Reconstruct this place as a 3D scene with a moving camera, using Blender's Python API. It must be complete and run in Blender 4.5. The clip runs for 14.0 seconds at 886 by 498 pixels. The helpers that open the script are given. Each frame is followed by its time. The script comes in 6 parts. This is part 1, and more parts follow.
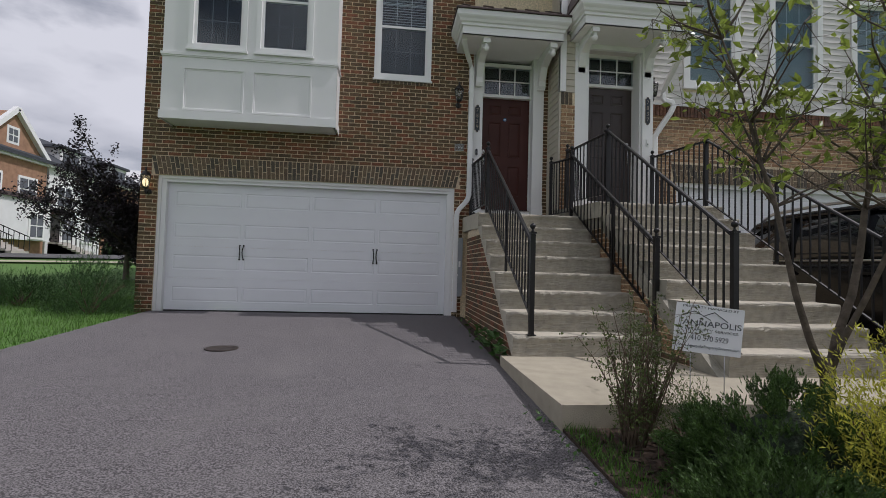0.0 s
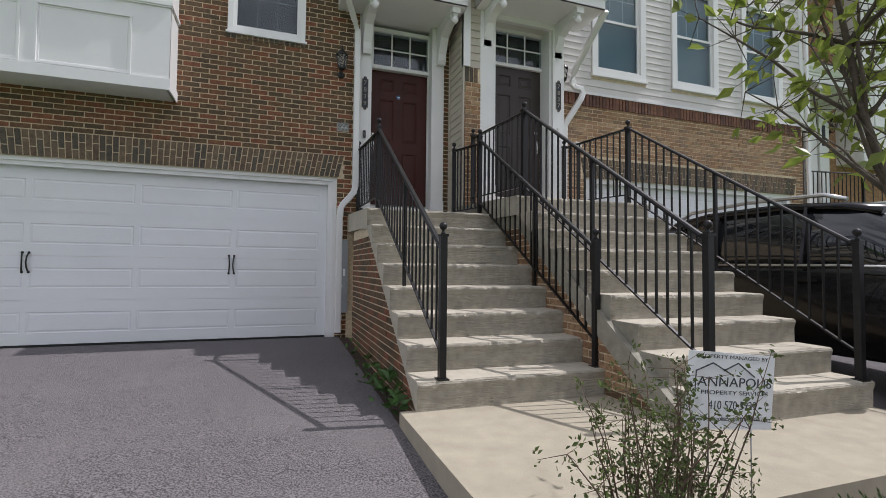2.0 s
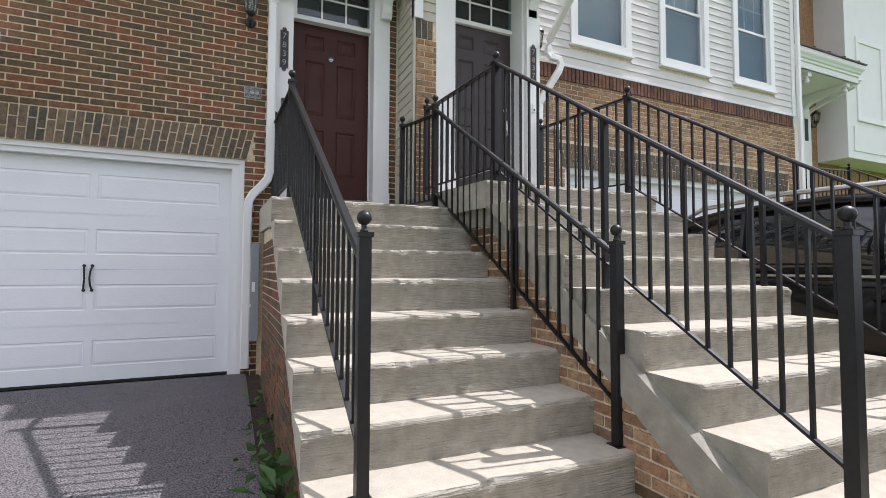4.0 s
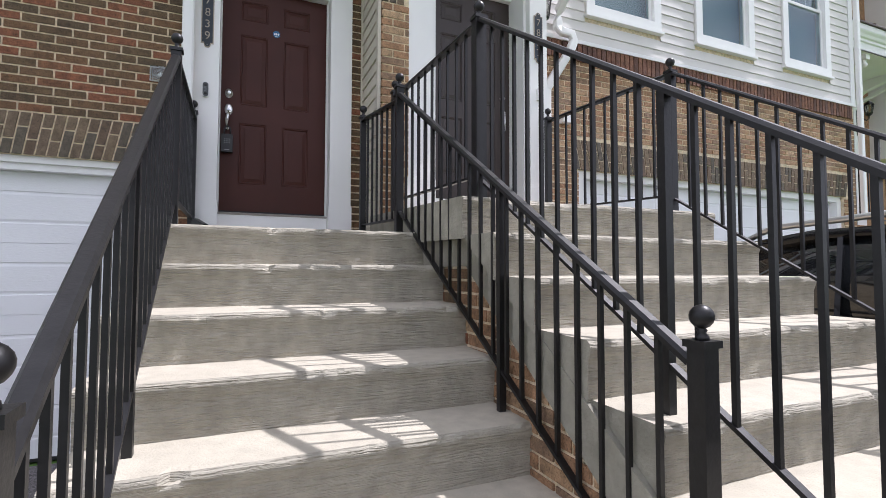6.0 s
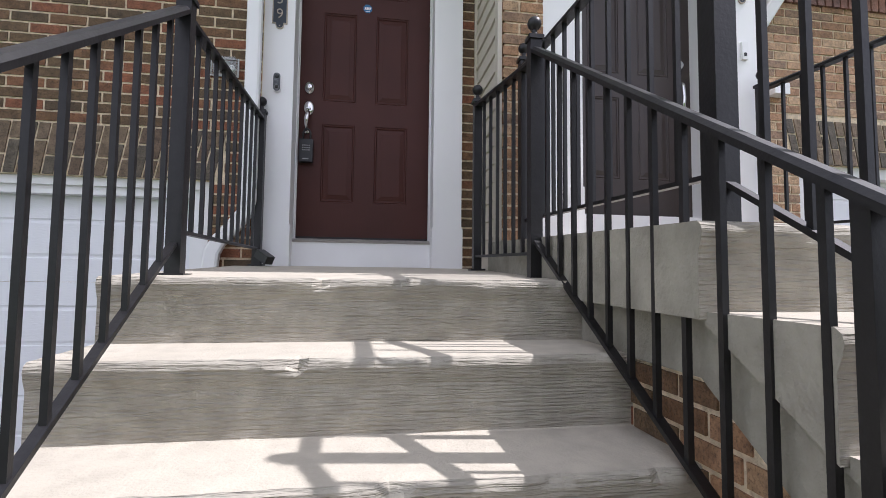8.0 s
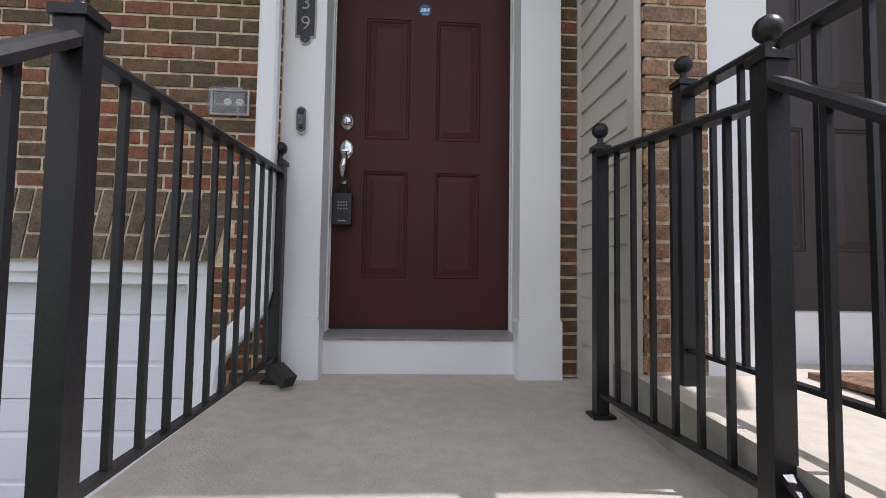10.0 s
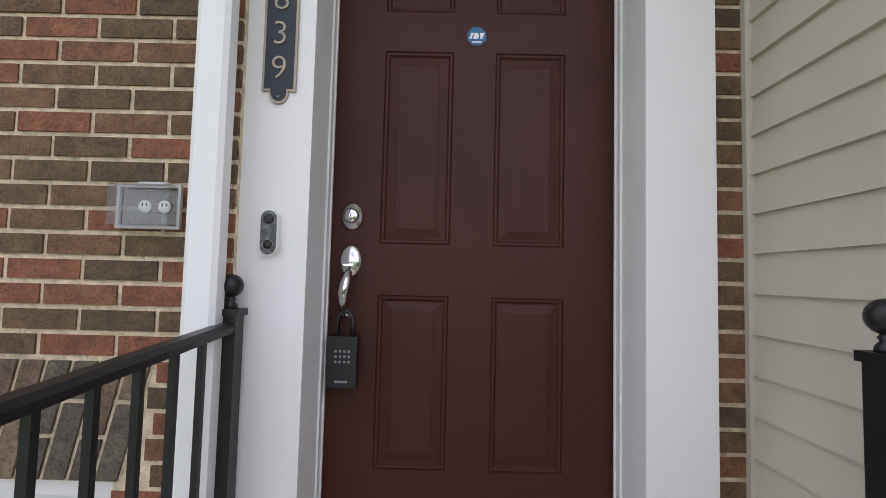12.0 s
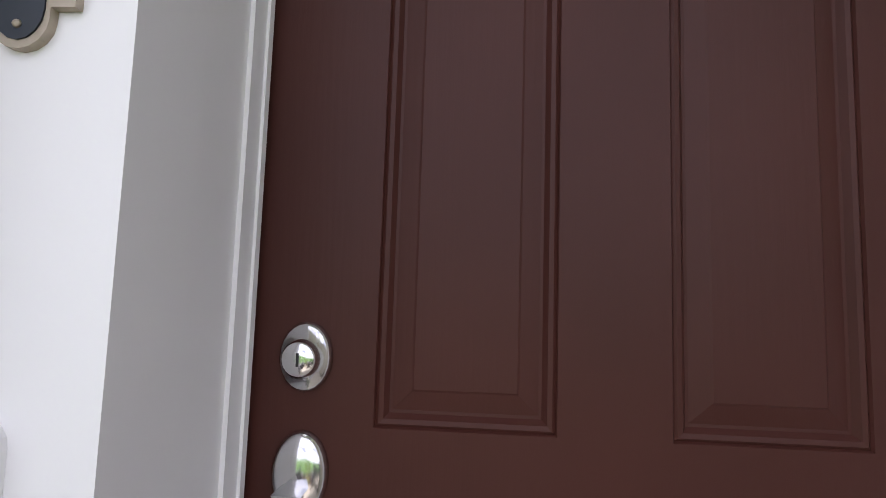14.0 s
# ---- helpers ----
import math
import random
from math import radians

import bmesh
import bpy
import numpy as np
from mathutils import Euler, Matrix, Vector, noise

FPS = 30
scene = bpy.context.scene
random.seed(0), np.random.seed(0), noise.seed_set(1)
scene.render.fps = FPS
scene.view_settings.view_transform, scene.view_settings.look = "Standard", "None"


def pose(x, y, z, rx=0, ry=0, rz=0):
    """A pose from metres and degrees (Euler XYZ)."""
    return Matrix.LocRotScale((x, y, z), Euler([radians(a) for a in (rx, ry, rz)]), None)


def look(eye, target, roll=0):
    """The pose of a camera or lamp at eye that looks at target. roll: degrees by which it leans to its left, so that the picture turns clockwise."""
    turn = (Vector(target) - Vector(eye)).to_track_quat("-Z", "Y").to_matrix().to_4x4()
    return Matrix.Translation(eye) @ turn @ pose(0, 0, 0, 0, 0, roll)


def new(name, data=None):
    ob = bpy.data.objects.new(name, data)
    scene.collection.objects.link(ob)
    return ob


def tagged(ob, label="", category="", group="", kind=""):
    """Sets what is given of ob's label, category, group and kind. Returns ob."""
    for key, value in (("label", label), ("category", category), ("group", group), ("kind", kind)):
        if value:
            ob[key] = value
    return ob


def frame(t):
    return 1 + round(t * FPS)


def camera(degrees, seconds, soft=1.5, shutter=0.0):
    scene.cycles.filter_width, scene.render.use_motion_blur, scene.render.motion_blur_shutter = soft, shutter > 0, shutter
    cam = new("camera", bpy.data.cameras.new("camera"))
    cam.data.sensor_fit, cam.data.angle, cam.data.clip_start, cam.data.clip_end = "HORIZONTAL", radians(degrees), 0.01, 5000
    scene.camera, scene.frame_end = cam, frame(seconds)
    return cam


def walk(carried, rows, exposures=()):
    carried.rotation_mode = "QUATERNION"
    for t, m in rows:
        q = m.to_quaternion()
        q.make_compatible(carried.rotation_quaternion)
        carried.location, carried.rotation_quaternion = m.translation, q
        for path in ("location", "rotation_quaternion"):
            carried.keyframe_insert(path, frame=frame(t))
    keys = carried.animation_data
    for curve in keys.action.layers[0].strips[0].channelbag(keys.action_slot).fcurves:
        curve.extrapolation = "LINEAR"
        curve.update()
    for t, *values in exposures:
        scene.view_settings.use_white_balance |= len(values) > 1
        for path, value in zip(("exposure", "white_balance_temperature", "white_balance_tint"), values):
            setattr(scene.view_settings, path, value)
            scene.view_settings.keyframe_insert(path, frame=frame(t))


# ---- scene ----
cam = camera(85.3, 14.0, soft=0.75)
PATH = [
    (0, (0.098, 0.429, 1.827), (0.317, 2.416, 1.906), 1.6),
    (0.5, (0.148, 0.796, 1.872), (0.45, 2.771, 1.953), 1.2),
    (1, (0.24, 1.16, 1.893), (0.707, 3.103, 1.974), 1.0),
    (1.5, (0.319, 1.502, 1.933), (0.894, 3.415, 2.013), 0.8),
    (2, (0.383, 1.881, 1.971), (1.042, 3.767, 2.051), 0.6),
    (2.5, (0.482, 2.229, 1.981), (1.202, 4.093, 2.057), 0.5),
    (2.7, (0.571, 2.391, 2.021), (1.301, 4.252, 2.097), 0.5),
    (4.8, (1.387, 3.761, 2.109), (2.233, 5.571, 2.208), 0.1),
    (5, (1.496, 3.869, 2.154), (2.336, 5.682, 2.244), 0.0),
    (5.5, (1.669, 4.111, 2.338), (2.494, 5.931, 2.428), 0.0),
    (6, (1.824, 4.362, 2.397), (2.605, 6.201, 2.487), 0.1),
    (6.5, (1.928, 4.651, 2.413), (2.505, 6.563, 2.507), 0.2),
    (7, (1.985, 5.02, 2.444), (2.406, 6.972, 2.552), 0.3),
    (7.5, (2.082, 5.316, 2.509), (2.438, 7.281, 2.619), 0.6),
    (8, (2.134, 5.568, 2.635), (2.446, 7.54, 2.761), 0.6),
    (8.2, (2.129, 5.676, 2.663), (2.405, 7.652, 2.791), 0.6),
    (10.3, (2.059, 6.629, 3.299), (2.18, 8.622, 3.407), 1.0),
    (10.5, (2.06, 6.72, 3.374), (2.176, 8.713, 3.485), 1.1),
    (11, (2.038, 6.912, 3.462), (2.105, 8.907, 3.572), 1.1),
    (11.5, (2.008, 7.156, 3.606), (2.033, 9.153, 3.719), 1.2),
    (12, (2.02, 7.401, 3.762), (2.008, 9.397, 3.884), 1.4),
    (12.5, (1.988, 7.627, 3.87), (1.947, 9.624, 3.973), 1.3),
    (13, (1.925, 7.858, 4.001), (1.902, 9.855, 4.104), 1.5),
    (13.5, (1.946, 8.073, 4.054), (1.902, 10.07, 4.147), 1.4),
    (14, (1.927, 8.335, 4.043), (1.794, 10.323, 4.214), 1.8),
]
EXPOSURES = [(0, -1.0, 6000, 17), (1.5, -0.74, 6000, 17), (2.7, -0.2, 6000, 17), (5.0, 0.12, 5850, 19), (8.0, 0.17, 5800, 21), (10.5, 0.02, 5900, 22), (12.5, 0.58, 6000, 22), (14, 0.7, 6000, 24)]
walk(cam, [(t, look(eye, target, roll)) for t, eye, target, roll in PATH], EXPOSURES)

# ---- sky, sun ----
SUN = Vector((0.65, -0.08, 1.0)).normalized()
world = bpy.data.worlds.new("world")
scene.world = world
world.use_nodes = True
wt = world.node_tree
wt.nodes.clear()
sky = wt.nodes.new("ShaderNodeTexSky")
sky.sky_type, sky.sun_disc = "NISHITA", False
sky.sun_elevation, sky.sun_rotation = math.asin(SUN.z), math.atan2(SUN.x, SUN.y)
sky.air_density, sky.dust_density = 1.0, 2.0
tc = wt.nodes.new("ShaderNodeTexCoord")
cm = wt.nodes.new("ShaderNodeMapping")
cm.inputs["Scale"].default_value, cm.inputs["Location"].default_value = (1.0, 1.0, 2.4), (0.35, 0.2, 0.1)
cn = wt.nodes.new("ShaderNodeTexNoise")
cn.inputs["Scale"].default_value, cn.inputs["Detail"].default_value, cn.inputs["Roughness"].default_value = 2.3, 7, 0.55
cr = wt.nodes.new("ShaderNodeValToRGB")
cr.color_ramp.elements[0].position, cr.color_ramp.elements[1].position = 0.3, 0.5
cn2 = wt.nodes.new("ShaderNodeTexNoise")
cn2.inputs["Scale"].default_value, cn2.inputs["Detail"].default_value = 4.5, 6
cr2 = wt.nodes.new("ShaderNodeValToRGB")
cr2.color_ramp.elements[0].position, cr2.color_ramp.elements[1].position = 0.38, 0.6
cr2.color_ramp.elements[0].color, cr2.color_ramp.elements[1].color = (12.0, 12.2, 12.6, 1), (16.5, 16.5, 16.5, 1)
mx = wt.nodes.new("ShaderNodeMixRGB")
bg = wt.nodes.new("ShaderNodeBackground")
bg.inputs["Strength"].default_value = 0.081
wo = wt.nodes.new("ShaderNodeOutputWorld")
wt.links.new(tc.outputs["Generated"], cm.inputs["Vector"])
wt.links.new(cm.outputs["Vector"], cn.inputs["Vector"])
wt.links.new(cm.outputs["Vector"], cn2.inputs["Vector"])
wt.links.new(cn.outputs["Fac"], cr.inputs["Fac"])
wt.links.new(cn2.outputs["Fac"], cr2.inputs["Fac"])
wt.links.new(cr.outputs["Color"], mx.inputs["Fac"])
wt.links.new(sky.outputs["Color"], mx.inputs["Color1"])
wt.links.new(cr2.outputs["Color"], mx.inputs["Color2"])
wt.links.new(mx.outputs["Color"], bg.inputs["Color"])
wt.links.new(bg.outputs["Background"], wo.inputs["Surface"])

sun = new("sun", bpy.data.lights.new("sun", "SUN"))
sun.data.energy, sun.data.angle, sun.data.color = 5.0, radians(0.53), (1.0, 0.95, 0.87)
sun.matrix_world = look(SUN * 50, (0, 0, 0))


# ---- mesh helpers ----
def box(bm, x0, y0, z0, x1, y1, z1):
    v = [bm.verts.new((x, y, z)) for x in (x0, x1) for y in (y0, y1) for z in (z0, z1)]
    for f in ((0, 1, 3, 2), (4, 6, 7, 5), (0, 4, 5, 1), (2, 3, 7, 6), (0, 2, 6, 4), (1, 5, 7, 3)):
        bm.faces.new([v[i] for i in f])
    return v


def prism(bm, pts, axis, a, b):
    """A polygon of 2D points, drawn out along an axis from a to b."""
    def at(p, q):
        return {"x": (q, p[0], p[1]), "y": (p[0], q, p[1]), "z": (p[0], p[1], q)}[axis]
    lo, hi = [bm.verts.new(at(p, a)) for p in pts], [bm.verts.new(at(p, b)) for p in pts]
    n = len(pts)
    bm.faces.new(lo), bm.faces.new(hi[::-1])
    for i in range(n):
        bm.faces.new((lo[i], hi[i], hi[(i + 1) % n], lo[(i + 1) % n]))


def tube(bm, p, q, r0, r1=None, n=8, caps=True):
    p, q = Vector(p), Vector(q)
    r1 = r0 if r1 is None else r1
    d = (q - p).normalized()
    u = d.orthogonal().normalized()
    w = d.cross(u)
    rings = []
    for c, r in ((p, r0), (q, r1)):
        rings.append([bm.verts.new(c + (u * math.cos(2 * math.pi * i / n) + w * math.sin(2 * math.pi * i / n)) * r) for i in range(n)])
    for i in range(n):
        f = bm.faces.new((rings[0][i], rings[0][(i + 1) % n], rings[1][(i + 1) % n], rings[1][i]))
        f.smooth = n > 5
    if caps:
        bm.faces.new(rings[0][::-1]), bm.faces.new(rings[1])


def pipe(bm, pts, r, n=8, flat=1.0):
    """A bent tube through points; flat squeezes it sideways."""
    pts = [Vector(p) for p in pts]
    rings = []
    u = None
    for i, p in enumerate(pts):
        d = (pts[min(i + 1, len(pts) - 1)] - pts[max(i - 1, 0)]).normalized()
        if u is None:
            u = d.orthogonal().normalized()
        u = (u - d * u.dot(d)).normalized()
        w = d.cross(u)
        rr = r[i] if isinstance(r, (list, tuple)) else r
        rings.append([bm.verts.new(p + (u * math.cos(2 * math.pi * k / n) * flat + w * math.sin(2 * math.pi * k / n)) * rr) for k in range(n)])
    for a, b in zip(rings, rings[1:]):
        for k in range(n):
            f = bm.faces.new((a[k], a[(k + 1) % n], b[(k + 1) % n], b[k]))
            f.smooth = True
    bm.faces.new(rings[0][::-1]), bm.faces.new(rings[-1])


def lathe(bm, prof, c, n=12, axis="z"):
    """Profile of (radius, height) turned round an axis through c."""
    c = Vector(c)
    rings = []
    for r, h in prof:
        ring = []
        for k in range(n):
            a, b = r * math.cos(2 * math.pi * k / n), r * math.sin(2 * math.pi * k / n)
            ring.append(bm.verts.new(c + Vector({"z": (a, b, h), "y": (a, h, b), "x": (h, a, b)}[axis])))
        rings.append(ring)
    for a, b in zip(rings, rings[1:]):
        for k in range(n):
            f = bm.faces.new((a[k], a[(k + 1) % n], b[(k + 1) % n], b[k]))
            f.smooth = True
    bm.faces.new(rings[0][::-1]), bm.faces.new(rings[-1])


def bar(bm, p, q, w, h):
    """A straight bar of rectangular section from p to q, its width kept level."""
    p, q = Vector(p), Vector(q)
    d = (q - p).normalized()
    side = d.cross(Vector((0, 0, 1)))
    side = side.normalized() if side.length > 1e-4 else Vector((1, 0, 0))
    up = side.cross(d).normalized()
    v = [bm.verts.new(c + side * a * w / 2 + up * b * h / 2) for c in (p, q) for a, b in ((-1, -1), (1, -1), (1, 1), (-1, 1))]
    for f in ((3, 2, 1, 0), (4, 5, 6, 7), (0, 1, 5, 4), (1, 2, 6, 5), (2, 3, 7, 6), (3, 0, 4, 7)):
        bm.faces.new([v[i] for i in f])


def bevelled(bm, width, segments=1, angle=30):
    edges = [e for e in bm.edges if len(e.link_faces) == 2 and e.calc_face_angle(0) > radians(angle)]
    bmesh.ops.bevel(bm, geom=edges, offset=width, segments=segments, affect="EDGES", profile=0.5, clamp_overlap=True)


def thing(name, label, category, at=(0, 0, 0), group="", kind=""):
    ob = new(name)
    ob.location = at
    return tagged(ob, label, category, group, kind)


def finish(bm, name, material, smooth=False):
    bmesh.ops.recalc_face_normals(bm, faces=bm.faces)
    if smooth:
        for f in bm.faces:
            f.smooth = True
    me = bpy.data.meshes.new(name)
    bm.to_mesh(me)
    bm.free()
    me.materials.append(material)
    return me


def part(name, bm, material, parent=None, label="", smooth=False):
    ob = new(name, finish(bm, name, material, smooth))
    if parent is not None:
        ob.parent = parent
        if parent.parent is None:
            ob.matrix_parent_inverse = Matrix.Translation(parent.location).inverted()
    return tagged(ob, label)


def structure(name, bm, material, label, category, smooth=False):
    return tagged(part(name, bm, material, None, "", smooth), label, category, "", "structure")


def boxes(*rows):
    bm = bmesh.new()
    for r in rows:
        box(bm, *r)
    return bm


# ---- materials ----
def mat(name, base, rough=0.6, metal=0.0, vary=0.15, scale=6.0, bump=0.0, bump_scale=60.0, stretch=(1, 1, 1), spec=0.5, random_tint=0.0, stain=0.0, stain_scale=1.2, stain_colour=(0.1, 0.09, 0.07), coat=0.0, ramp_at=(0.3, 0.7), bump_dist=0.01):
    m = bpy.data.materials.new(name)
    m.use_nodes = True
    nt = m.node_tree
    b = nt.nodes["Principled BSDF"]
    b.inputs["Roughness"].default_value, b.inputs["Metallic"].default_value = rough, metal
    b.inputs["Specular IOR Level"].default_value = spec
    b.inputs["Coat Weight"].default_value = coat
    co = nt.nodes.new("ShaderNodeTexCoord")
    mp = nt.nodes.new("ShaderNodeMapping")
    mp.inputs["Scale"].default_value = stretch
    geo = nt.nodes.new("ShaderNodeNewGeometry")
    nt.links.new(geo.outputs["Position"], mp.inputs["Vector"])
    n1 = nt.nodes.new("ShaderNodeTexNoise")
    n1.inputs["Scale"].default_value, n1.inputs["Detail"].default_value = scale, 6
    nt.links.new(geo.outputs["Position"], n1.inputs["Vector"])
    ramp = nt.nodes.new("ShaderNodeValToRGB")
    ramp.color_ramp.elements[0].position, ramp.color_ramp.elements[1].position = ramp_at
    ramp.color_ramp.elements[0].color = (*[c * (1 - vary) for c in base], 1)
    ramp.color_ramp.elements[1].color = (*[min(1, c * (1 + vary)) for c in base], 1)
    nt.links.new(n1.outputs["Fac"], ramp.inputs["Fac"])
    out = ramp.outputs["Color"]
    if random_tint:
        oi = nt.nodes.new("ShaderNodeObjectInfo")
        hsv = nt.nodes.new("ShaderNodeHueSaturation")
        mr = nt.nodes.new("ShaderNodeMapRange")
        mr.inputs["To Min"].default_value, mr.inputs["To Max"].default_value = 1 - random_tint, 1 + random_tint
        nt.links.new(oi.outputs["Random"], mr.inputs["Value"])
        nt.links.new(mr.outputs["Result"], hsv.inputs["Value"])
        nt.links.new(out, hsv.inputs["Color"])
        out = hsv.outputs["Color"]
    if stain:
        n2 = nt.nodes.new("ShaderNodeTexNoise")
        n2.inputs["Scale"].default_value, n2.inputs["Detail"].default_value, n2.inputs["Roughness"].default_value = stain_scale, 8, 0.65
        nt.links.new(geo.outputs["Position"], n2.inputs["Vector"])
        r2 = nt.nodes.new("ShaderNodeMapRange")
        r2.inputs["From Min"].default_value, r2.inputs["From Max"].default_value, r2.inputs["To Max"].default_value = 0.48, 0.75, stain
        nt.links.new(n2.outputs["Fac"], r2.inputs["Value"])
        mix = nt.nodes.new("ShaderNodeMixRGB")
        mix.inputs["Color2"].default_value = (*stain_colour, 1)
        nt.links.new(r2.outputs["Result"], mix.inputs["Fac"])
        nt.links.new(out, mix.inputs["Color1"])
        out = mix.outputs["Color"]
    nt.links.new(out, b.inputs["Base Color"])
    if bump:
        n3 = nt.nodes.new("ShaderNodeTexNoise")
        n3.inputs["Scale"].default_value, n3.inputs["Detail"].default_value = bump_scale, 4
        nt.links.new(mp.outputs["Vector"], n3.inputs["Vector"])
        bp = nt.nodes.new("ShaderNodeBump")
        bp.inputs["Strength"].default_value, bp.inputs["Distance"].default_value = bump, bump_dist
        nt.links.new(n3.outputs["Fac"], bp.inputs["Height"])
        nt.links.new(bp.outputs["Normal"], b.inputs["Normal"])
    return m


def brick_mat(name, colours, island):
    """Fired clay: each brick takes its own colour, with smudges and a gritty face."""
    m = bpy.data.materials.new(name)
    m.use_nodes = True
    nt = m.node_tree
    b = nt.nodes["Principled BSDF"]
    b.inputs["Roughness"].default_value = 0.85
    geo = nt.nodes.new("ShaderNodeNewGeometry")
    ramp = nt.nodes.new("ShaderNodeValToRGB")
    ramp.color_ramp.interpolation = "CONSTANT"
    while len(ramp.color_ramp.elements) < len(colours):
        ramp.color_ramp.elements.new(0.5)
    for i, c in enumerate(colours):
        ramp.color_ramp.elements[i].position = i / len(colours)
        ramp.color_ramp.elements[i].color = (*c, 1)
    if island:
        nt.links.new(geo.outputs["Random Per Island"], ramp.inputs["Fac"])
    else:
        oi = nt.nodes.new("ShaderNodeObjectInfo")
        nt.links.new(oi.outputs["Random"], ramp.inputs["Fac"])
    n1 = nt.nodes.new("ShaderNodeTexNoise")
    n1.inputs["Scale"].default_value, n1.inputs["Detail"].default_value, n1.inputs["Roughness"].default_value = 22, 6, 0.65
    nt.links.new(geo.outputs["Position"], n1.inputs["Vector"])
    r1 = nt.nodes.new("ShaderNodeMapRange")
    r1.inputs["From Min"].default_value, r1.inputs["From Max"].default_value = 0.3, 0.7
    r1.inputs["To Min"].default_value, r1.inputs["To Max"].default_value = 0.55, 1.35
    nt.links.new(n1.outputs["Fac"], r1.inputs["Value"])
    hsv = nt.nodes.new("ShaderNodeHueSaturation")
    nt.links.new(ramp.outputs["Color"], hsv.inputs["Color"])
    n4 = nt.nodes.new("ShaderNodeTexNoise")
    n4.inputs["Scale"].default_value, n4.inputs["Detail"].default_value, n4.inputs["Roughness"].default_value = 130, 4, 0.7
    nt.links.new(geo.outputs["Position"], n4.inputs["Vector"])
    r4 = nt.nodes.new("ShaderNodeMapRange")
    r4.inputs["From Min"].default_value, r4.inputs["From Max"].default_value = 0.34, 0.5
    r4.inputs["To Min"].default_value, r4.inputs["To Max"].default_value = 0.55, 1.2
    nt.links.new(n4.outputs["Fac"], r4.inputs["Value"])
    mul = nt.nodes.new("ShaderNodeMath")
    mul.operation = "MULTIPLY"
    nt.links.new(r1.outputs["Result"], mul.inputs[0])
    nt.links.new(r4.outputs["Result"], mul.inputs[1])
    nt.links.new(mul.outputs["Value"], hsv.inputs["Value"])
    nt.links.new(hsv.outputs["Color"], b.inputs["Base Color"])
    n3 = nt.nodes.new("ShaderNodeTexNoise")
    n3.inputs["Scale"].default_value, n3.inputs["Detail"].default_value = 70, 6
    nt.links.new(geo.outputs["Position"], n3.inputs["Vector"])
    bp = nt.nodes.new("ShaderNodeBump")
    bp.inputs["Strength"].default_value, bp.inputs["Distance"].default_value = 0.8, 0.01
    nt.links.new(n3.outputs["Fac"], bp.inputs["Height"])
    nt.links.new(bp.outputs["Normal"], b.inputs["Normal"])
    return m


RED_BRICKS = [(0.185, 0.07, 0.034), (0.1, 0.063, 0.032), (0.127, 0.073, 0.036), (0.195, 0.076, 0.037), (0.11, 0.07, 0.035), (0.145, 0.078, 0.037), (0.085, 0.057, 0.031), (0.17, 0.078, 0.037), (0.113, 0.07, 0.035)]
TAN_BRICKS = [(0.32, 0.2, 0.11), (0.25, 0.14, 0.075), (0.36, 0.24, 0.14), (0.22, 0.14, 0.085), (0.3, 0.17, 0.09)]
DARK_BRICKS = [(0.1, 0.083, 0.06), (0.145, 0.105, 0.068), (0.08, 0.067, 0.05), (0.12, 0.082, 0.053), (0.16, 0.115, 0.072)]
BRICK = brick_mat("red_brick", RED_BRICKS, False)
BRICK_FAR = brick_mat("red_brick_far", RED_BRICKS, True)
BRICK_TAN = brick_mat("tan_brick", TAN_BRICKS, True)
BRICK_PIER = brick_mat("pier_brick", TAN_BRICKS, False)
BRICK_DARK = brick_mat("arch_brick", DARK_BRICKS, True)
MORTAR = mat("mortar", (0.66, 0.55, 0.385), 0.95, vary=0.25, scale=30, bump=0.9, bump_scale=110)
# two tones of one concrete: sunlit treads lightened, risers kept darker and lined
TREADMAT = mat("sun_toned_concrete", (0.48, 0.44, 0.355), 0.92, vary=0.1, scale=16, bump=0.35, bump_scale=110, stain=0.35, stain_scale=2.0, stain_colour=(0.36, 0.33, 0.265))
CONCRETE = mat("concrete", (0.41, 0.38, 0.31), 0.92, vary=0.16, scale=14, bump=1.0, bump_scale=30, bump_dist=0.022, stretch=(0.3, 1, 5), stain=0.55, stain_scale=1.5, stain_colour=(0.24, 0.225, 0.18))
# stained step concrete, its base darkened for the shade on the neighbouring flight's side
SIDECONC = mat("shaded_weathered_concrete", (0.29, 0.275, 0.225), 0.93, vary=0.2, scale=9, bump=0.6, bump_scale=60, stain=0.5, stain_scale=3.0, stain_colour=(0.17, 0.165, 0.125))
SLAB = mat("slab_concrete", (0.385, 0.345, 0.262), 0.9, vary=0.1, scale=7, bump=0.3, bump_scale=120, stain=0.3, stain_scale=1.7, stain_colour=(0.32, 0.29, 0.235))
WHITE = mat("white_paint", (0.78, 0.78, 0.77), 0.45, vary=0.03, scale=3, bump=0.04, bump_scale=30, stain=0.06, stain_scale=3, stain_colour=(0.45, 0.43, 0.4))
VINYL = mat("white_vinyl", (0.8, 0.8, 0.79), 0.38, vary=0.02, scale=4)
GARAGE = mat("garage_steel", (0.76, 0.77, 0.79), 0.42, vary=0.02, scale=2, bump=0.12, bump_scale=110, stretch=(0.25, 1, 1), stain=0.08, stain_scale=1.1, stain_colour=(0.5, 0.5, 0.5))
IRON = mat("black_iron", (0.009, 0.0085, 0.009), 0.4, vary=0.3, scale=30, bump=0.08, bump_scale=90, spec=0.42)
